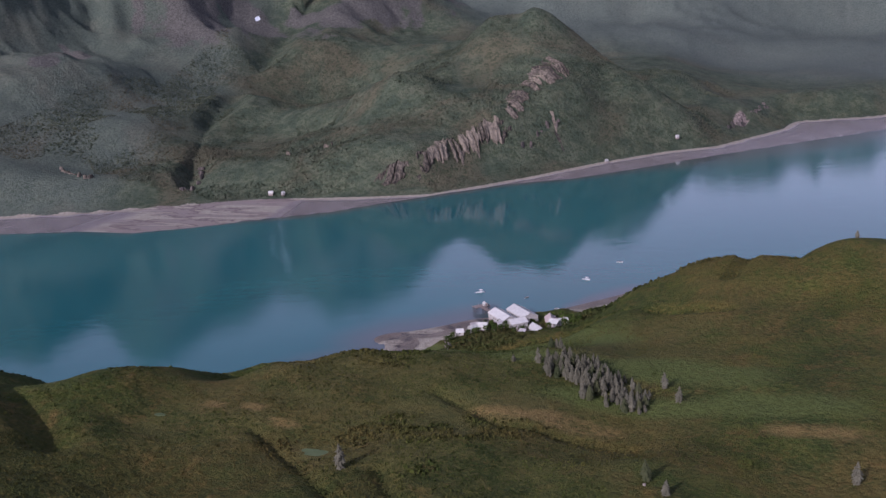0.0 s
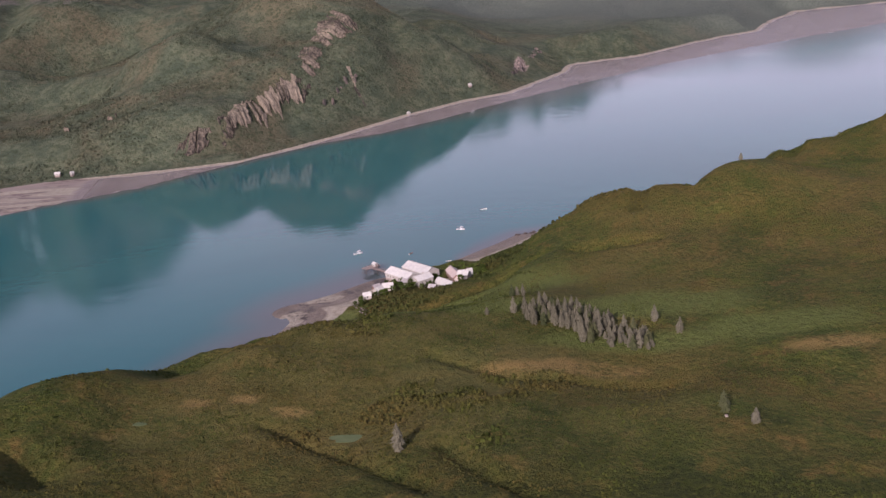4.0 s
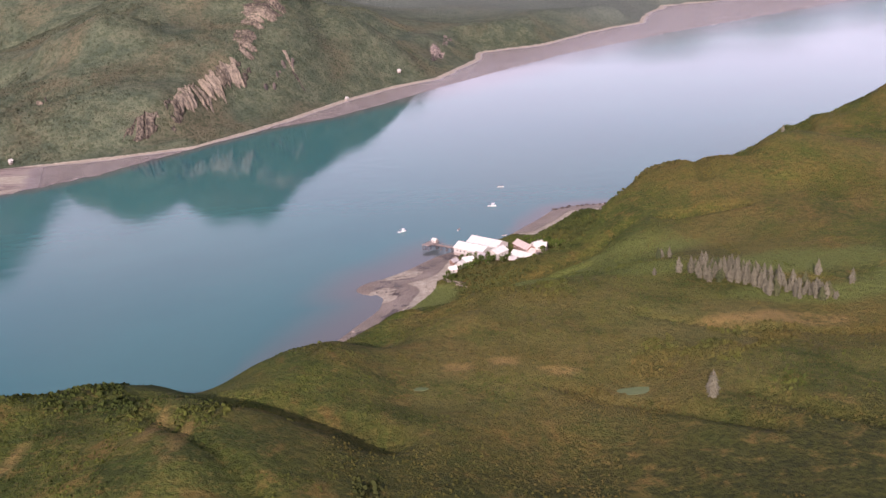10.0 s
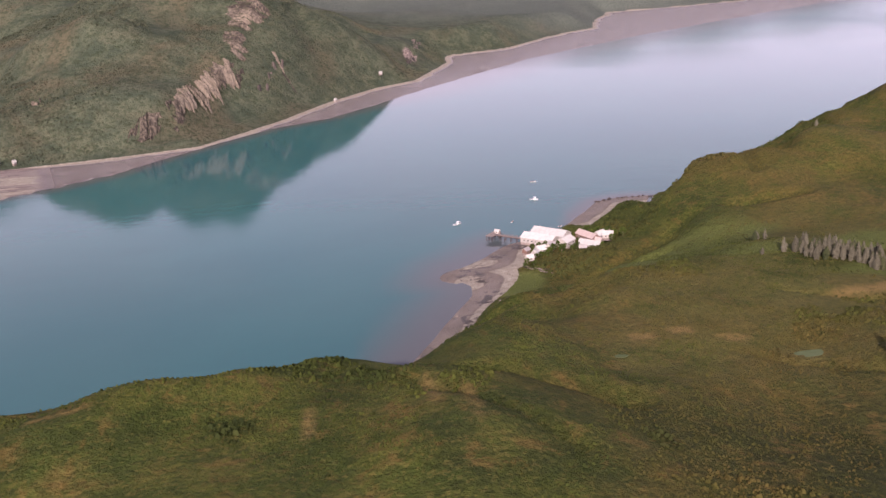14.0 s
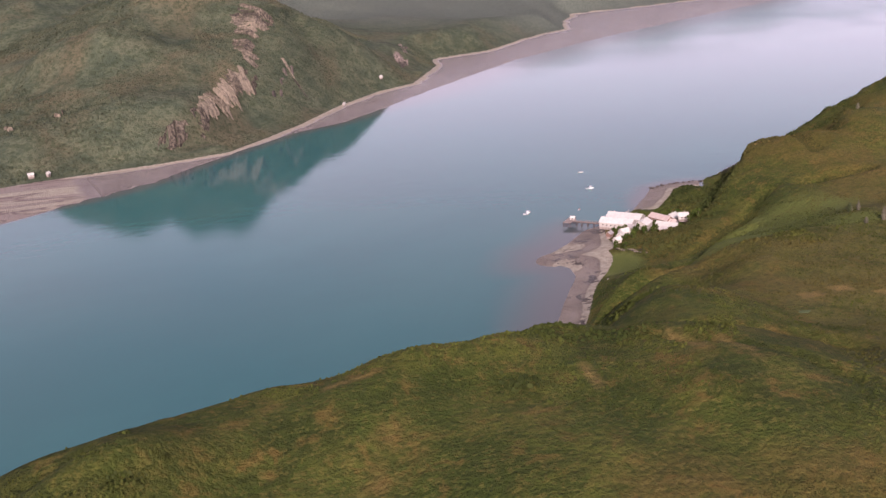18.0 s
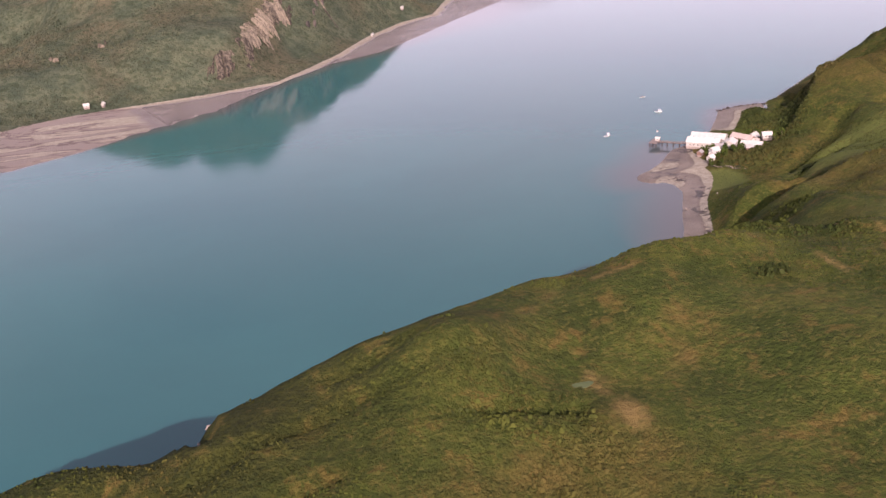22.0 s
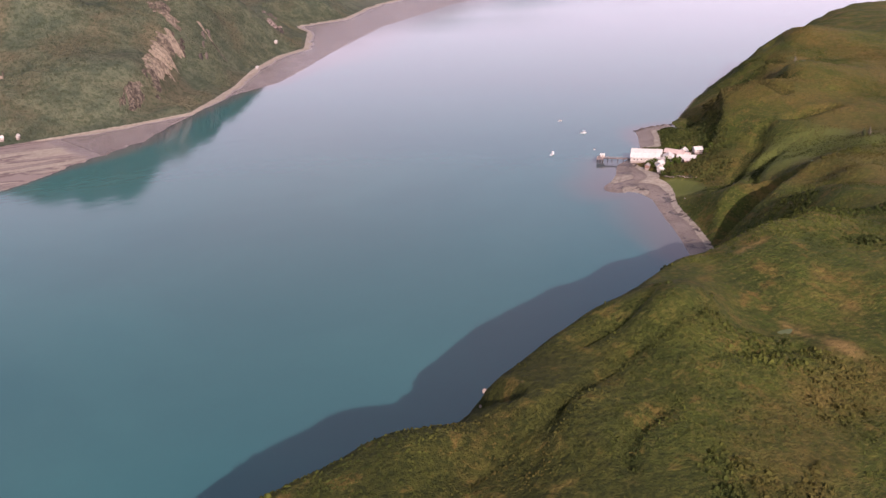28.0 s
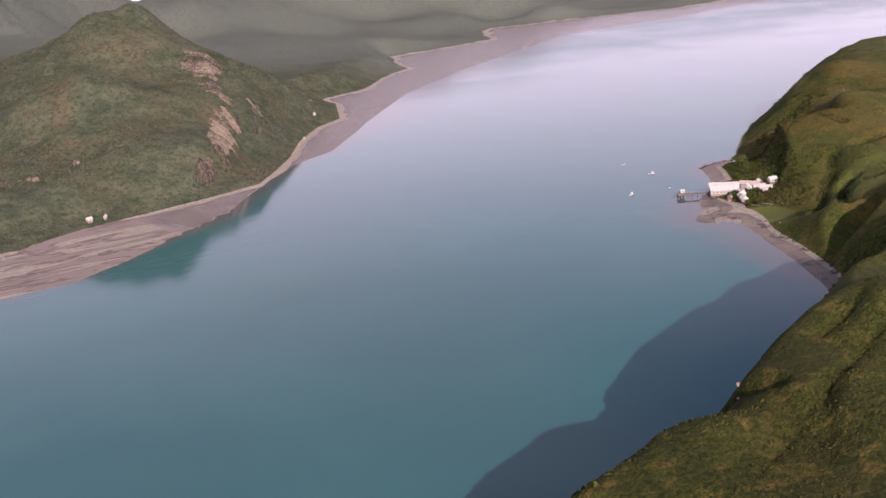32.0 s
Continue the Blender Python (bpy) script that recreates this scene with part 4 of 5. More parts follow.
def spruce(name, m, tall, wide, crown_mat, label, seed, group):
    """Trunk, and a crown of whorls of drooping boughs."""
    rng = random.Random(seed)
    ob = thing(name, m, label, "tree", group)
    bm = rod(bmesh.new(), (0, 0, -1.2), (0.1, 0, tall * 0.55), 0.32, 0.16, 7)
    rod(bm, (0.1, 0, tall * 0.55), (0.05, 0.05, tall), 0.16, 0.02, 6)
    part("trunk", bm, BARK, ob, "grey-brown trunk")
    pts, polys = [], []
    z = tall * 0.06
    while z < tall * 0.985:
        u = z / tall
        reach = wide * (0.75 + 0.25 * u if u < 0.35 else 1.0 - ((u - 0.35) / 0.65) ** 1.5 * 0.92)
        for k in range(rng.randint(6, 9)):
            a = rng.uniform(0, 6.283)
            r = reach * rng.uniform(0.55, 1.12)
            dx, dy, sx, sy = math.cos(a), math.sin(a), -math.sin(a), math.cos(a)
            w, fall, n = r * rng.uniform(0.22, 0.34) + 0.12, r * rng.uniform(0.25, 0.6), len(pts)
            zz = z + rng.uniform(-0.3, 0.3)
            pts += [(0.05 * dx, 0.05 * dy, zz + 0.15), (dx * r * 0.55 + sx * w, dy * r * 0.55 + sy * w, zz - fall * 0.5),
                    (dx * r, dy * r, zz - fall), (dx * r * 0.55 - sx * w, dy * r * 0.55 - sy * w, zz - fall * 0.5),
                    (dx * r * 0.55, dy * r * 0.55, zz - fall * 0.1 + 0.15)]
            polys += [(n, n + 1, n + 4), (n, n + 4, n + 3), (n + 1, n + 2, n + 4), (n + 4, n + 2, n + 3)]
        z += tall * 0.045 * rng.uniform(0.7, 1.2)
    part("crown", faces(pts, polys), crown_mat, ob)
    return ob


def stand(x, y):
    return height(x, y) - 0.1


GROVE = "spruces of the grove"
KINDS = []
for k, (tall, wide) in enumerate(((10.5, 2.9), (11.5, 3.0), (9.2, 2.8), (6.8, 2.4), (12, 3.1), (9.5, 3.2))):
    KINDS.append((tall, spruce, wide, k))
FIRST = [(168, -316), (175, -318), (184, -323), (191, -325), (199, -331), (207, -337)]
MODELS = []
for k, (x, y) in enumerate(FIRST):
    tall, make, wide, seed = KINDS[k]
    MODELS.append(make("spruce_tree", pose(x, y, stand(x, y), 0, 0, 40 * k), tall, wide, NEEDLE_GREY if k % 3 != 2 else NEEDLE, "slim grey-brown spruce in the hillside grove", seed, GROVE))
placed = list(FIRST)


def plant(x, y, model, size=1.0, label="", group=""):
    ob = copy_thing(MODELS[model], pose(x, y, stand(x, y), RNG.uniform(-3, 3), RNG.uniform(-3, 3), RNG.uniform(0, 360)) @ Matrix.Diagonal((size, size, size * RNG.uniform(0.9, 1.1), 1)))
    return tagged(ob, label, "", group)


tries = 0
while len(placed) < 125 and tries < 9000:
    tries += 1
    u = RNG.uniform(0, 1)
    x = 178 + 68 * u + RNG.uniform(-3, 3)
    y = -318 - 42 * u + RNG.gauss(0, 8)
    if min((x - a) ** 2 + (y - b) ** 2 for a, b in placed) < 6.5:
        continue
    placed.append((x, y))
    low = u > 0.62 and RNG.random() < 0.7
    plant(x, y, 3 if low else RNG.choice((0, 1, 2, 0, 1, 5)), RNG.uniform(0.55, 0.9) if low else RNG.uniform(0.75, 1.05))
for x, y, k, size, words in ((129, -500, 4, 1.12, "lone grey spruce on the open hillside"), (357, -432, 0, 1.1, "lone grey spruce in the meadow"),
                             (270, -468, 2, 1.15, "lone spruce with bare ground at its foot"), (281, -480, 3, 1.1, "young grey-green spruce on the slope"),
                             (250, -330, 0, 1.0, "tall spruce standing apart from the grove"), (262, -350, 0, 0.95, "tall spruce standing apart from the grove"),
                             (165, -280, 2, 0.9, "grey spruce above the cannery"), (168, -277, 3, 1.0, "young spruce above the cannery"), (172, -281, 0, 0.7, "grey spruce above the cannery"),
                             (345, -32, 3, 1.0, "small spruce on the crest of the headland"), (152, -318, 3, 0.8, "young spruce at the edge of the grove")):
    plant(x, y, k, size, words, "scattered spruces")


def leafy_tree(name, m, tall, wide, label, seed, group):
    """Trunk with limbs, and a crown of many small leafy clumps with gaps."""
    rng = random.Random(seed)
    ob = thing(name, m, label, "tree", group)
    bm = rod(bmesh.new(), (0, 0, -0.6), (0.1, 0.1, tall * 0.5), 0.28, 0.16, 7)
    ends = []
    for k in range(6):
        a = k * 1.05 + rng.uniform(-0.3, 0.3)
        end = (math.cos(a) * wide * 0.6, math.sin(a) * wide * 0.6, tall * rng.uniform(0.6, 0.85))
        rod(bm, (0.1, 0.1, tall * rng.uniform(0.25, 0.5)), end, 0.12, 0.04, 5)
        ends.append(end)
    part("trunk", bm, BARK, ob, "brown trunk with spreading limbs")
    pts, polys = [], []
    for k in range(260):
        if rng.random() < 0.5:
            e = rng.choice(ends)
            c = Vector((e[0] + rng.gauss(0, wide * 0.22), e[1] + rng.gauss(0, wide * 0.22), e[2] + rng.gauss(0, tall * 0.08)))
        else:
            d = Vector((rng.gauss(0, 1), rng.gauss(0, 1), rng.gauss(0, 1))).normalized()
            c = Vector((d.x * wide, d.y * wide, tall * 0.58 + d.z * tall * 0.4)) * 1.0
            c.x, c.y = c.x * rng.uniform(0.6, 1.05), c.y * rng.uniform(0.6, 1.05)
        u = Vector((rng.gauss(0, 1), rng.gauss(0, 1), rng.gauss(0, 0.6))).normalized() * wide * rng.uniform(0.14, 0.26)
        w = u.cross(Vector((rng.gauss(0, 1), rng.gauss(0, 1), rng.gauss(0, 1))).normalized())
        n = len(pts)
        pts += [c - u, c + w, c + u, c - w]
        polys.append((n, n + 1, n + 2, n + 3))
    part("crown", faces(pts, polys), LEAF, ob)
    return ob


FIRST_LEAFY = leafy_tree("alder_tree", pose(62, -122, stand(62, -122)), 6.5, 2.6, "round dark green alder among the cannery buildings", 3, "alders at the cannery")
for x, y, size in ((69, -125, 1.0), (56, -114, 0.8), (72, -119, 0.85), (84, -115, 1.1), (89, -107, 0.9), (91, -99, 0.9), (110, -79, 1.2), (115, -77, 1.1), (120, -83, 1.2),
                   (121, -92, 1.1), (48, -114, 0.8), (127, -87, 1.0), (43, -136, 0.8), (33, -146, 0.8), (48, -134, 0.9), (57, -129, 1.0), (79, -121, 0.9), (106, -120, 1.0),
                   (118, -104, 1.1), (30, -152, 0.7), (36, -158, 0.8), (96, -124, 0.9), (52, -138, 0.9), (122, -112, 1.1), (66, -133, 0.9), (130, -98, 1.0), (47, -107, 0.7), (53, -106, 0.8), (60, -104, 0.75), (66, -101, 0.7), (55, -111, 0.7), (44, -120, 0.7), (68, -112, 0.8), (82, -98, 0.8), (86, -92, 0.9), (100, -76, 1.0), (106, -72, 1.0), (125, -78, 1.1), (134, -92, 1.1), (124, -120, 1.1), (112, -126, 1.0)):
    copy_thing(FIRST_LEAFY, pose(x, y, stand(x, y), 0, 0, RNG.uniform(0, 360)) @ Matrix.Diagonal((size, size, size * RNG.uniform(0.85, 1.2), 1)))

# ---- cliffs of the far hillside ----


def crag_mesh(name, seed, mat):
    """A ribbed block of rock, one metre wide and high, with a broken top."""
    rng = random.Random(seed)
    bm, sides, rings = bmesh.new(), 11, []
    for k, (z, r) in enumerate(((-0.5, 0.62), (0.1, 0.58), (0.45, 0.52), (0.75, 0.45), (0.95, 0.34))):
        ring = []
        for i in range(sides):
            a = i * math.tau / sides
            rib = 0.78 + 0.3 * ((i * 7 + seed) % 3) / 2 + rng.uniform(-0.08, 0.08)
            ring.append(bm.verts.new((math.cos(a) * r * rib, math.sin(a) * r * rib, z + rng.uniform(-0.09, 0.09))))
        rings.append(ring)
    for a, b in zip(rings, rings[1:]):
        for i in range(sides):
            bm.faces.new((a[i], a[(i + 1) % sides], b[(i + 1) % sides], b[i]))
    bm.faces.new(rings[-1])
    return mesh_of(name, bm, mat)


def cliff(name, line, count, wide, tall, mat, label, seed, gaps=()):
    """Blocks of rock set into the slope along a line."""
    rng = random.Random(seed)
    ob = thing(name, pose(line[0][0], line[0][1], height(*line[0])), label, "cliff")
    back = ob.matrix_world.inverted()
    shapes = [crag_mesh("rock_face", seed + k, mat) for k in range(5)]
    lengths = [math.dist(a, b) for a, b in zip(line, line[1:])]
    for k in range(count):
        far = (k + rng.uniform(-0.3, 0.3)) / count * sum(lengths)
        if any(a < far / sum(lengths) < b for a, b in gaps):
            continue
        for (ax, ay), (bx, by), l in zip(line, line[1:], lengths):
            if far <= l:
                break
            far -= l
        u = max(0.0, min(1.0, far / l))
        nx, ny = (by - ay) / l, -(bx - ax) / l
        out = rng.uniform(-2.0, 9.0)
        x, y = ax + (bx - ax) * u + nx * out + rng.gauss(0, 1.5), ay + (by - ay) * u + ny * out + rng.gauss(0, 1.5)
        top, foot = height(x - nx * 9, y - ny * 9), height(x + nx * 5, y + ny * 5)
        w, h = wide * rng.uniform(0.55, 1.6), max(top - foot, tall * 0.5) * rng.uniform(0.45, 1.15)
        piece = new("rock_face", shapes[k % 5])
        piece.parent = ob
        piece.matrix_basis = back @ pose(x, y, foot, rng.uniform(-6, 6), rng.uniform(-6, 6), rng.uniform(0, 360)) @ Matrix.Diagonal((w, w * 0.8, h, 1))
    return ob


def rock_wall(name, crest, foot, pieces, label, seed, mat=CLIFF, thick=2.6):
    """A ribbed face of rock from its crest line down to its foot line, in pieces side by side, with gaps of scrub."""
    def along(line, u):
        lengths = [math.dist(a, b) for a, b in zip(line, line[1:])]
        marks = np.concatenate([[0], np.cumsum(lengths)]) / sum(lengths)
        return np.interp(u, marks, [p[0] for p in line]), np.interp(u, marks, [p[1] for p in line])
    long = sum(math.dist(a, b) for a, b in zip(crest, crest[1:]))
    ob = thing(name, pose(crest[0][0], crest[0][1], height(*crest[0])), label, "cliff")
    base_at = np.array(ob.matrix_world.translation)
    rows, cols = 13, max(6, int(long / pieces / 1.3))
    for k in range(pieces):
        u = np.linspace(k / pieces, (k + 1) / pieces, cols)
        tx, ty = along(crest, u)
        fx, fy = along(foot, u)
        run = u * long + seed * 37.0
        zero = np.zeros(cols)
        top_in = 0.34 * bumps(run, zero, 17, seed, 3) + 0.16 * bumps(run, zero, 4, seed + 4, 2)
        low_in = 0.42 * bumps(run, zero, 12, seed + 9, 3) + 0.16 * bumps(run, zero, 3, seed + 5, 2)
        v = np.linspace(0, 1, rows)[:, None] * (1 + low_in - top_in) + top_in
        deep = np.linspace(0, 1, rows)[:, None]
        x, y = tx + (fx - tx) * v, ty + (fy - ty) * v
        away = np.stack([fx - tx, fy - ty]) / np.hypot(fx - tx, fy - ty)
        rib = bumps(run + 0 * v, 6 * v, 8, seed + 20, 2) + 0.6 * bumps(run + 0 * v, 14 * v, 2.6, seed + 30, 2)
        swell = np.sin(np.pi * np.clip(deep, 0, 1)) ** 0.45 * (1.0 if 0 < k < pieces - 1 else np.where(np.linspace(0, 1, cols) < 0.5, np.linspace(0, 1, cols) * 2 if k == 0 else 1.0, (1 - np.linspace(0, 1, cols)) * 2 if k == pieces - 1 else 1.0) ** 0.5)
        swell = np.where((deep <= 0) | (deep >= 1), -0.9, swell)
        cleft = np.abs(bumps(run + 2.5 * v, 3 * v, 11, seed + 50, 2))
        scar = step(-0.42, -0.12, bumps(run + 0 * v, 22 * v, 15, seed + 60, 3))
        push = thick * (0.75 + 0.8 * rib - 1.5 * step(0.14, 0.0, cleft)) * swell * scar - 2.2 * (1 - scar)
        z = land(x, y)[0] + 1.4 + push * 0.6
        x, y = x + away[0] * push, y + away[1] * push
        pts = np.stack([x, y, z], -1).reshape(-1, 3) - base_at
        polys = [(i * cols + j, (i + 1) * cols + j, (i + 1) * cols + j + 1, i * cols + j + 1) for i in range(rows - 1) for j in range(cols - 1)]
        part("rock_face", faces([tuple(p) for p in pts], polys), mat, ob)
    return ob


rock_wall("cliff", [(-366, 500), (-345, 522), (-328, 530)], [(-372, 476), (-352, 492), (-322, 521)], 3, "low pale rock cliff above the far beach", 21)
rock_wall("cliff", [(-319, 541), (-310, 565), (-298, 600), (-282, 648), (-262, 682), (-236, 698), (-216, 708)],
          [(-306, 530), (-288, 562), (-274, 592), (-256, 624), (-244, 652), (-230, 668), (-212, 694)], 9, "tall ribbed pale brown cliff on the far hillside", 29, CLIFF, 4.0)
rock_wall("cliff", [(-233, 720), (-240, 755), (-240, 795)], [(-212, 716), (-208, 748), (-216, 790)], 4, "narrow rock cliff in a dark cleft of the far hillside", 31, CLIFF, 3.2)
rock_wall("cliff", [(-236, 815), (-234, 870), (-222, 930)], [(-212, 806), (-182, 836), (-166, 890)], 5, "broad pale cliff high on the far hillside", 35, CLIFF, 4.0)
for k, (x, y, a, c) in enumerate(((-310, 524, -298, 512), (-268, 606, -262, 594), (-150, 748, -134, 734), (-165, 770, -152, 752))):
    rock_wall("rock_slide", [(x - 4, y), (x + 3, y + 3)], [(a - 1, c), (a + 1, c + 1)], 1, "narrow tongue of pale scree below the cliff", 60 + k, CLIFF, 1.0)
cliff("crag", [(84, 1070), (104, 1120), (122, 1200), (128, 1285)], 16, 8, 14, CRAG_DARK, "dark crag above the far shore", 33, ((0.3, 0.45),))
cliff("crag", [(-190, 690), (-165, 745), (-150, 790)], 7, 5, 6, CRAG_DARK, "broken dark ledges in the far slope", 37)
cliff("outcrop", [(-507, 575), (-503, 592)], 3, 5, 12, CLIFF, "pale rock outcrop in the green slope", 41)
cliff("outcrop", [(-570, 552), (-567, 568)], 3, 5, 11, CLIFF, "small pale rock outcrop in the green slope", 43)
cliff("crag", [(-690, 420), (-700, 470), (-740, 540)], 8, 9, 12, CRAG_DARK, "dark crags beside the stream gully", 47)
cliff("crag", [(-850, 380), (-900, 400), (-960, 420)], 9, 8, 11, CLIFF, "pale crags low on the mountainside", 53)

# ---- scrub: many low bushes, one object a hillside ----


def leaf_material(name, dark, light, dry):
    m = Nodes(name)
    v = m.place()
    rnd = m.add("ShaderNodeNewGeometry").outputs["Random Per Island"]
    wide = m.noise(0.006, 5.0, 0.6, v, 0.6)
    mid = m.noise(0.03, 5.0, 0.65, v, 0.4)
    green = m.mix(m.ramp(mid, 0.35, 0.68), dark, light)
    green = m.mix(m.ramp(wide, 0.47, 0.66), green, dry)
    green = m.mix(m.maths("MULTIPLY", rnd, 0.4), green, dark)
    return m.done(green, 0.9, 0.0, 0.1)


SCRUB = leaf_material("scrub_leaves", (0.030, 0.042, 0.010), (0.080, 0.090, 0.017), (0.095, 0.072, 0.021))
ALDER = leaf_material("gully_leaves", (0.026, 0.036, 0.010), (0.058, 0.068, 0.017), (0.066, 0.058, 0.019))
# leaves of the far side, paled and greyed to carry the haze in their colour
HAZY_FELL = leaf_material("hazy_far_leaves", (0.050, 0.060, 0.036), (0.096, 0.104, 0.064), (0.110, 0.098, 0.062))


def scrub(name, x0, x1, y0, y1, count, size, seed, keep, mat, label):
    """Shaggy low domes of a few leafy plates each, all in one mesh."""
    rng = np.random.RandomState(seed)
    px, py = rng.uniform(x0, x1, count), rng.uniform(y0, y1, count)
    z, mud, damp, rock, dn, dw, dg, high, fan = land(px, py)
    ok = keep(px, py, z, dn, dg, mud, rock)
    px, py, z = px[ok], py[ok], z[ok]
    n, plates = len(px), 5
    r = size * rng.uniform(0.6, 1.5, n) ** 1.3
    tall = r * rng.uniform(0.55, 1.0, n)
    a = rng.uniform(0, 6.283, (n, plates)) + np.arange(plates) * 1.2566
    out, lean = rng.uniform(0.15, 0.6, (n, plates)), rng.uniform(0.35, 0.9, (n, plates))
    cx, cy = np.cos(a), np.sin(a)
    cxx, cyy = px[:, None] + cx * out * r[:, None], py[:, None] + cy * out * r[:, None]
    top = z[:, None] + tall[:, None] * lean + 0.1
    half = r[:, None] * rng.uniform(0.4, 0.7, (n, plates))
    tip = z[:, None] + tall[:, None] * (1.15 - 0.5 * out)
    co = np.stack([
        np.stack([cxx - cy * half, cyy + cx * half, z[:, None] - 0.2 + 0 * half], -1),
        np.stack([cxx + cy * half, cyy - cx * half, z[:, None] - 0.2 + 0 * half], -1),
        np.stack([cxx + cy * half * 0.6 - cx * half * 0.4, cyy - cx * half * 0.6 - cy * half * 0.4, top], -1),
        np.stack([px[:, None] + 0 * half, py[:, None] + 0 * half, tip], -1),
        np.stack([cxx - cy * half * 0.6 - cx * half * 0.4, cyy + cx * half * 0.6 - cy * half * 0.4, top], -1)], 2).reshape(-1, 3)
    k = np.arange(n * plates)[:, None] * 5
    loops = np.concatenate([k + np.array([0, 1, 2, 4]), k + np.array([4, 2, 3])], 1).ravel()
    starts = (np.arange(n * plates)[:, None] * 7 + np.array([0, 4])).ravel()
    me = bpy.data.meshes.new(name)
    me.vertices.add(len(co))
    me.vertices.foreach_set("co", co.ravel())
    me.loops.add(len(loops))
    me.loops.foreach_set("vertex_index", loops)
    me.polygons.add(len(starts))
    me.polygons.foreach_set("loop_start", starts)
    me.update()
    me.materials.append(mat)
    ob = new(name, me)
    return tagged(ob, label, "bushes", kind="stuff")


def near_keep(px, py, z, dn, dg, mud, rock):
    thick = bumps(px, py, 70, 91, 4) + 0.5 * bumps(px, py, 14, 95, 2)
    lawn = np.zeros(px.shape)
    for x, y, a, b in LAWN_AT + [(100, -477, 13, 9), (1, -476, 8, 6), (-296, -598, 8, 6), (-55, -351, 9, 6), (20, -186, 20, 30), (75, -96, 42, 34), (104, -100, 22, 26), (45, -125, 12, 14), (-92, -468, 40, 36), (-40, -322, 46, 22), (20, -308, 46, 20), (-52, -514, 26, 9), (-12, -534, 24, 9)]:
        lawn = np.maximum(lawn, np.hypot((px - x) / a, (py - y) / b) < 1.0)
    return (dn > 8) & (mud < 0.3) & (lawn < 0.5) & (thick > 0.0) & (z > 2.5)


def far_keep(px, py, z, dn, dg, mud, rock):
    return (dg > 6) & (rock < 0.35) & (bumps(px, py, 120, 93, 4) > -0.15)


scrub("scrub", -620, 560, -740, 120, 230000, 0.55, 3, near_keep, SCRUB, "low green alder scrub over the near hills")
def gully_keep(px, py, z, dn, dg, mud, rock):
    near_line = np.full(px.shape, 1e9)
    for line in GULLIES[1:]:
        near_line = np.minimum(near_line, dist_line(px, py, line))
    slopes = np.full(px.shape, 1e9)
    for line in CREASES:
        slopes = np.minimum(slopes, dist_line(px, py, line))
    return ((near_line < 1.8 + 2.4 * bumps(px, py, 25, 97, 2)) | (slopes < 6 + 5 * bumps(px, py, 25, 98, 2))) & (dn > 10)


def alder_keep(px, py, z, dn, dg, mud, rock):
    """Thickets on the steep slopes over the shore, behind the cannery and along the brows of the bluffs."""
    thick = bumps(px, py, 60, 191, 4)
    slope = (px > 118) & (py < 60) & (px < 620) & (dn < 95) & (dn > 24) & (py > -135)
    behind = (px > 30) & (px < 190) & (py > -230) & (py < -132)
    brow = (dn > 6) & (dn < 48) & (px < -140)
    knoll = (px > -240) & (px < -15) & (py > -660) & (py < -530) & (left_of(px, py, GULLIES[0]) < 0) & (dist_line(px, py, GULLIES[0]) < 95) & (dist_line(px, py, GULLIES[0]) > 34)
    built = ((np.hypot((px - 80) / 48, (py + 98) / 34) < 1) | (np.hypot((px - 20) / 20, (py + 186) / 30) < 1))
    return (mud < 0.3) & (z > 2) & ~built & ((slope & (thick > -0.35)) | (behind & (thick > 0.35 - 0.6 * step(125, 95, px) * step(-215, -190, py))) | (brow & (thick > 0.32)) | (knoll & (thick > 0.18)))


scrub("alder_thicket", -620, 620, -600, 160, 150000, 1.5, 8, alder_keep, ALDER, "dark alder thickets on the steep slopes over the shore")


def clump_keep(px, py, z, dn, dg, mud, rock):
    return near_keep(px, py, z, dn, dg, mud, rock) & (bumps(px, py, 80, 201, 4) > 0.26)


scrub("scrub", -620, 480, -740, -280, 70000, 1.15, 9, clump_keep, SCRUB, "rounded bushes dotted over the near hills")


scrub("gully_scrub", -500, 430, -660, 140, 420000, 0.95, 5, gully_keep, ALDER, "dark alder bushes along the small gullies")
scrub("scrub", -1150, 420, 400, 1350, 90000, 1.7, 4, far_keep, HAZY_FELL, "green scrub on the far hillside, with haze mixed into its colour")

# ---- rocks, pools and drift ----


def boulder(name, m, size, mat, label, seed, group):
    rng = random.Random(seed)
    bm = bmesh.new()
    bmesh.ops.create_icosphere(bm, subdivisions=2, radius=1.0)
    shift = Vector((rng.uniform(0, 50), rng.uniform(0, 50), rng.uniform(0, 50)))
    for v in bm.verts:
        v.co *= 1 + 0.45 * noise.noise(v.co * 1.3 + shift) + 0.15 * noise.noise(v.co * 4 + shift)
        v.co = Vector((v.co.x * size[0], v.co.y * size[1], v.co.z * size[2]))
    ob = new(name, mesh_of(name, bm, mat))
    ob.matrix_world = m
    return tagged(ob, label, "rock", group)


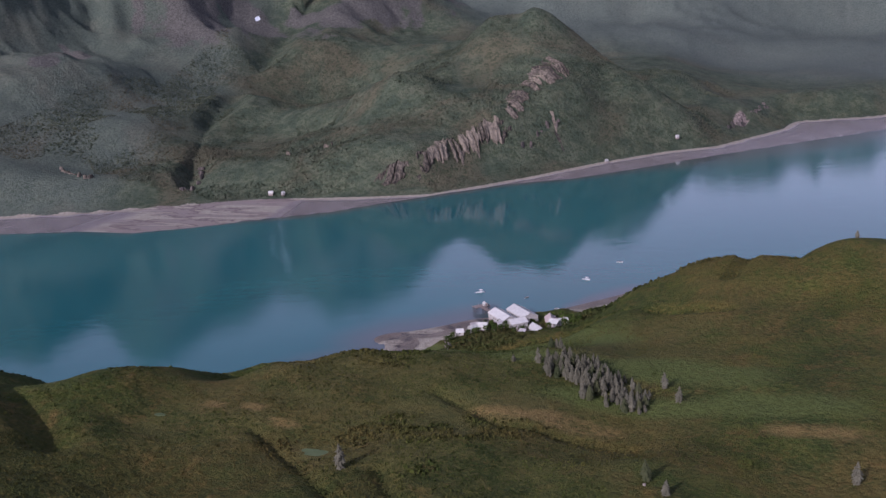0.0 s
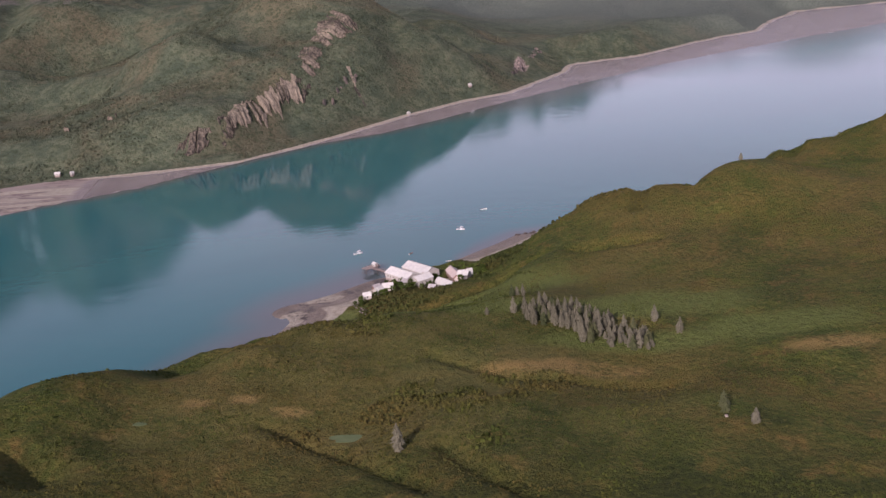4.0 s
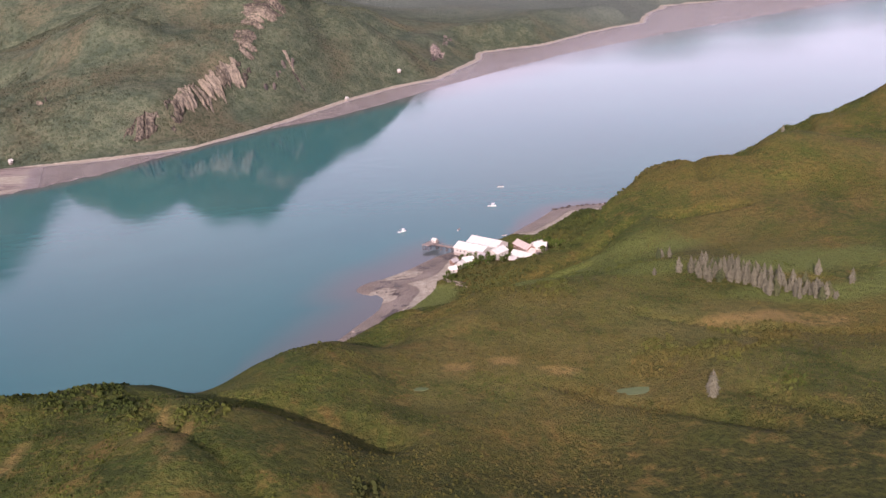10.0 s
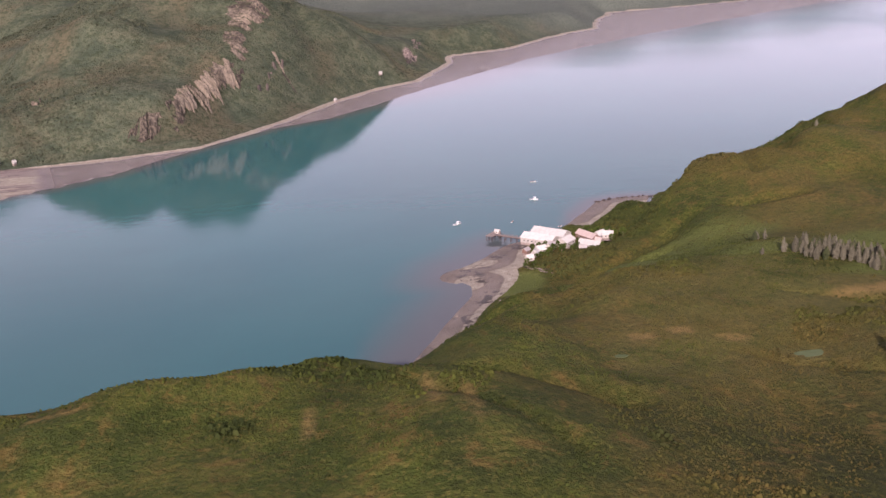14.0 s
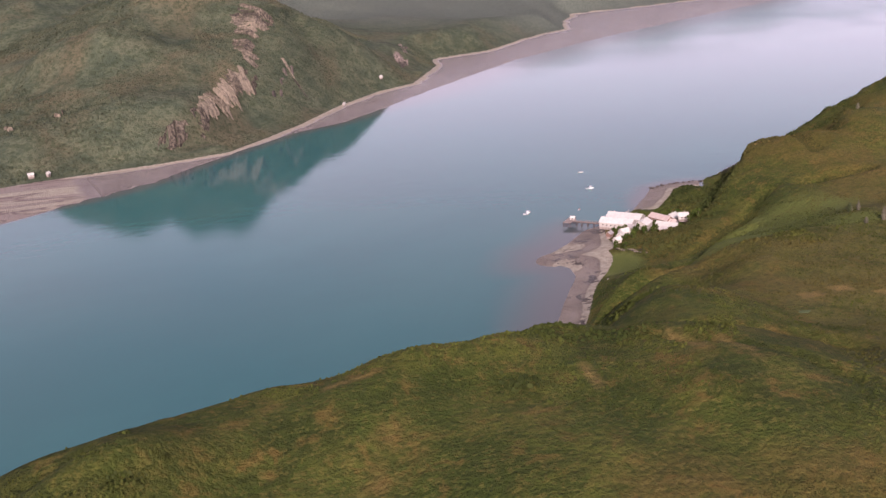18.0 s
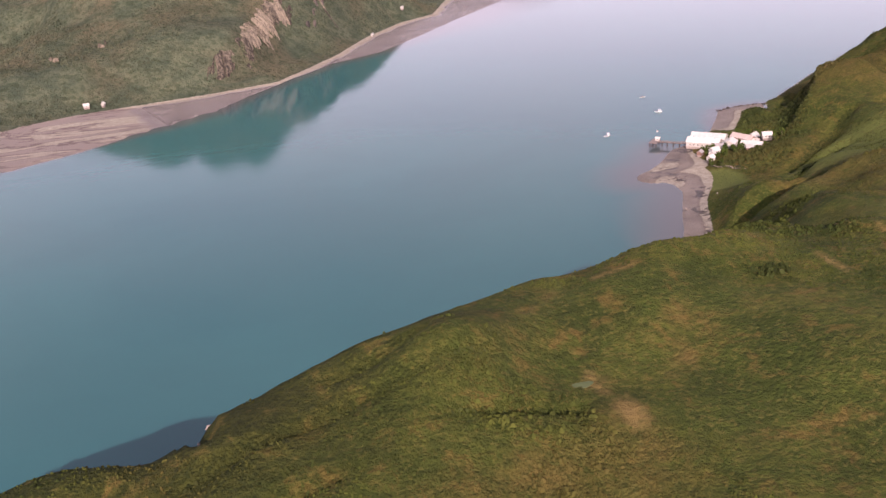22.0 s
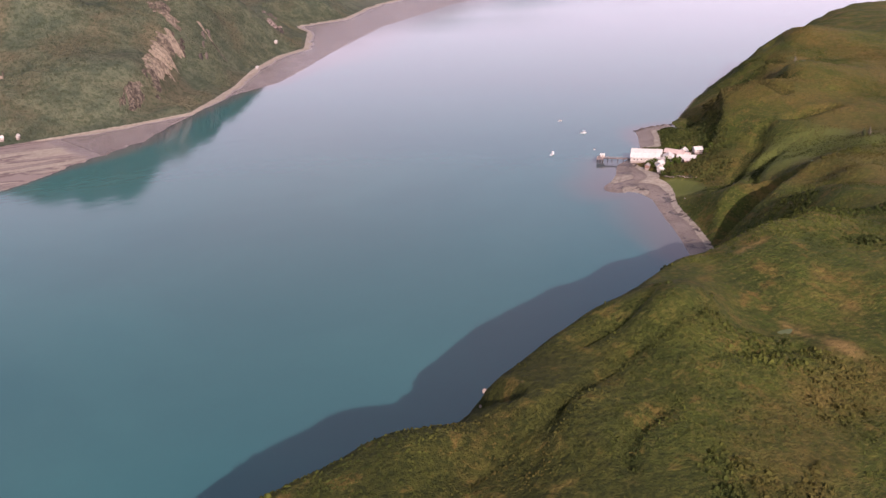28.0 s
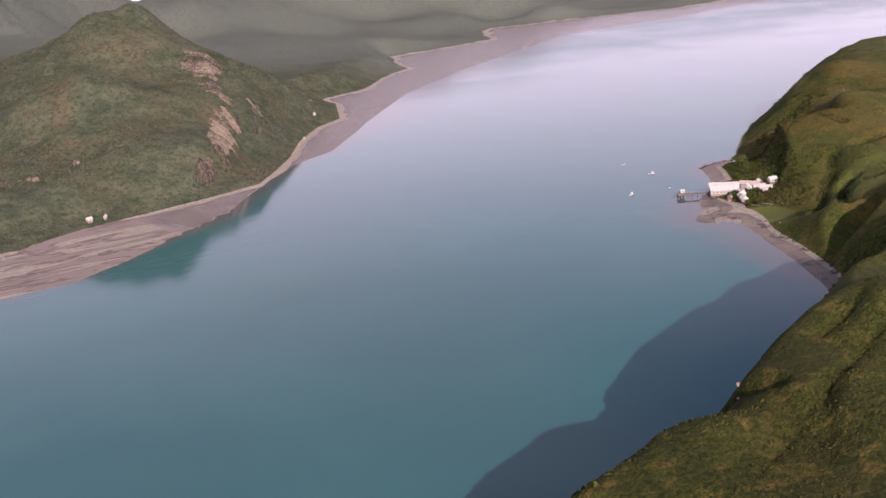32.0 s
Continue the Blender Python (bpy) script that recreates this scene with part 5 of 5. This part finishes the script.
for k, (x, y, s, words) in enumerate(((-438, -556, 1.5, "pale rock outcrop on the brow of the bluff"), (-443, -560, 0.9, "pale rock at the edge of the bluff"), (-524, -556, 1.9, "pale rock outcrop at the bluff's edge"),
                                      (-531, -561, 1.2, "pale rock at the edge of the bluff"), (-41, -233, 0.9, "white boulder on the wet beach"), (-6, -222, 0.9, "pale boulder at the top of the beach"), (270, -473, 1.0, "white stone at the foot of a spruce"))):
    boulder("boulder", pose(x, y, height(x, y) + s * 0.25, 0, 0, 50 * k), (s, s * 0.8, s * 0.8), STONE, words, k, "pale boulders")
for k in range(14):
    u = k / 13
    x, y = 148 + 58 * u + RNG.uniform(-3, 3), 33 + 6 * math.sin(3 * u) + RNG.uniform(-4, 2)
    boulder("boulder", pose(x, y, max(0, height(x, y)) + 0.2, 0, 0, 70 * k), (RNG.uniform(1, 2.4), RNG.uniform(1, 2), RNG.uniform(0.7, 1.3)), PILE, "dark weedy rock at the tip of the point", 40 + k, "dark rocks of the point")
for k, (x, y, level, r) in enumerate(POOLS):
    bm = bmesh.new()
    rim = [bm.verts.new((1.7 * r * 1.25 * math.cos(a) * (1 + 0.2 * math.sin(3 * a + k)), r * 1.25 * math.sin(a) * (1 + 0.2 * math.cos(2 * a + k)), 0)) for a in (i * math.tau / 28 for i in range(28))]
    bm.faces.new(rim)
    deep = bmesh.ops.extrude_face_region(bm, geom=bm.faces[:])["geom"]
    bmesh.ops.translate(bm, vec=(0, 0, -0.5), verts=[g for g in deep if isinstance(g, bmesh.types.BMVert)])
    ob = new("pool", mesh_of("pool", bm, POND))
    ob.matrix_world = pose(x, y, level + 0.15)
    tagged(ob, "shallow weedy green pool in the heath", "pool", "pools")
for k in range(16):
    u = k / 15
    x, y = 32 + 12 * u + RNG.uniform(-2, 2), -155 - 25 * u + RNG.uniform(-2, 2)
    a, l = RNG.uniform(0, 180), RNG.uniform(4, 9)
    bm = rod(bmesh.new(), (-l / 2, 0, 0), (l / 2, 0, 0.2), 0.35, 0.24, 8)
    ob = new("driftwood_log", mesh_of("driftwood_log", bm, PILE if k % 3 else TIMBER))
    ob.matrix_world = pose(x, y, height(x, y) + 0.25, 0, 0, -60 + RNG.uniform(-25, 25))
    tagged(ob, "dark driftwood log on the grass behind the beach", "log", "driftwood logs")
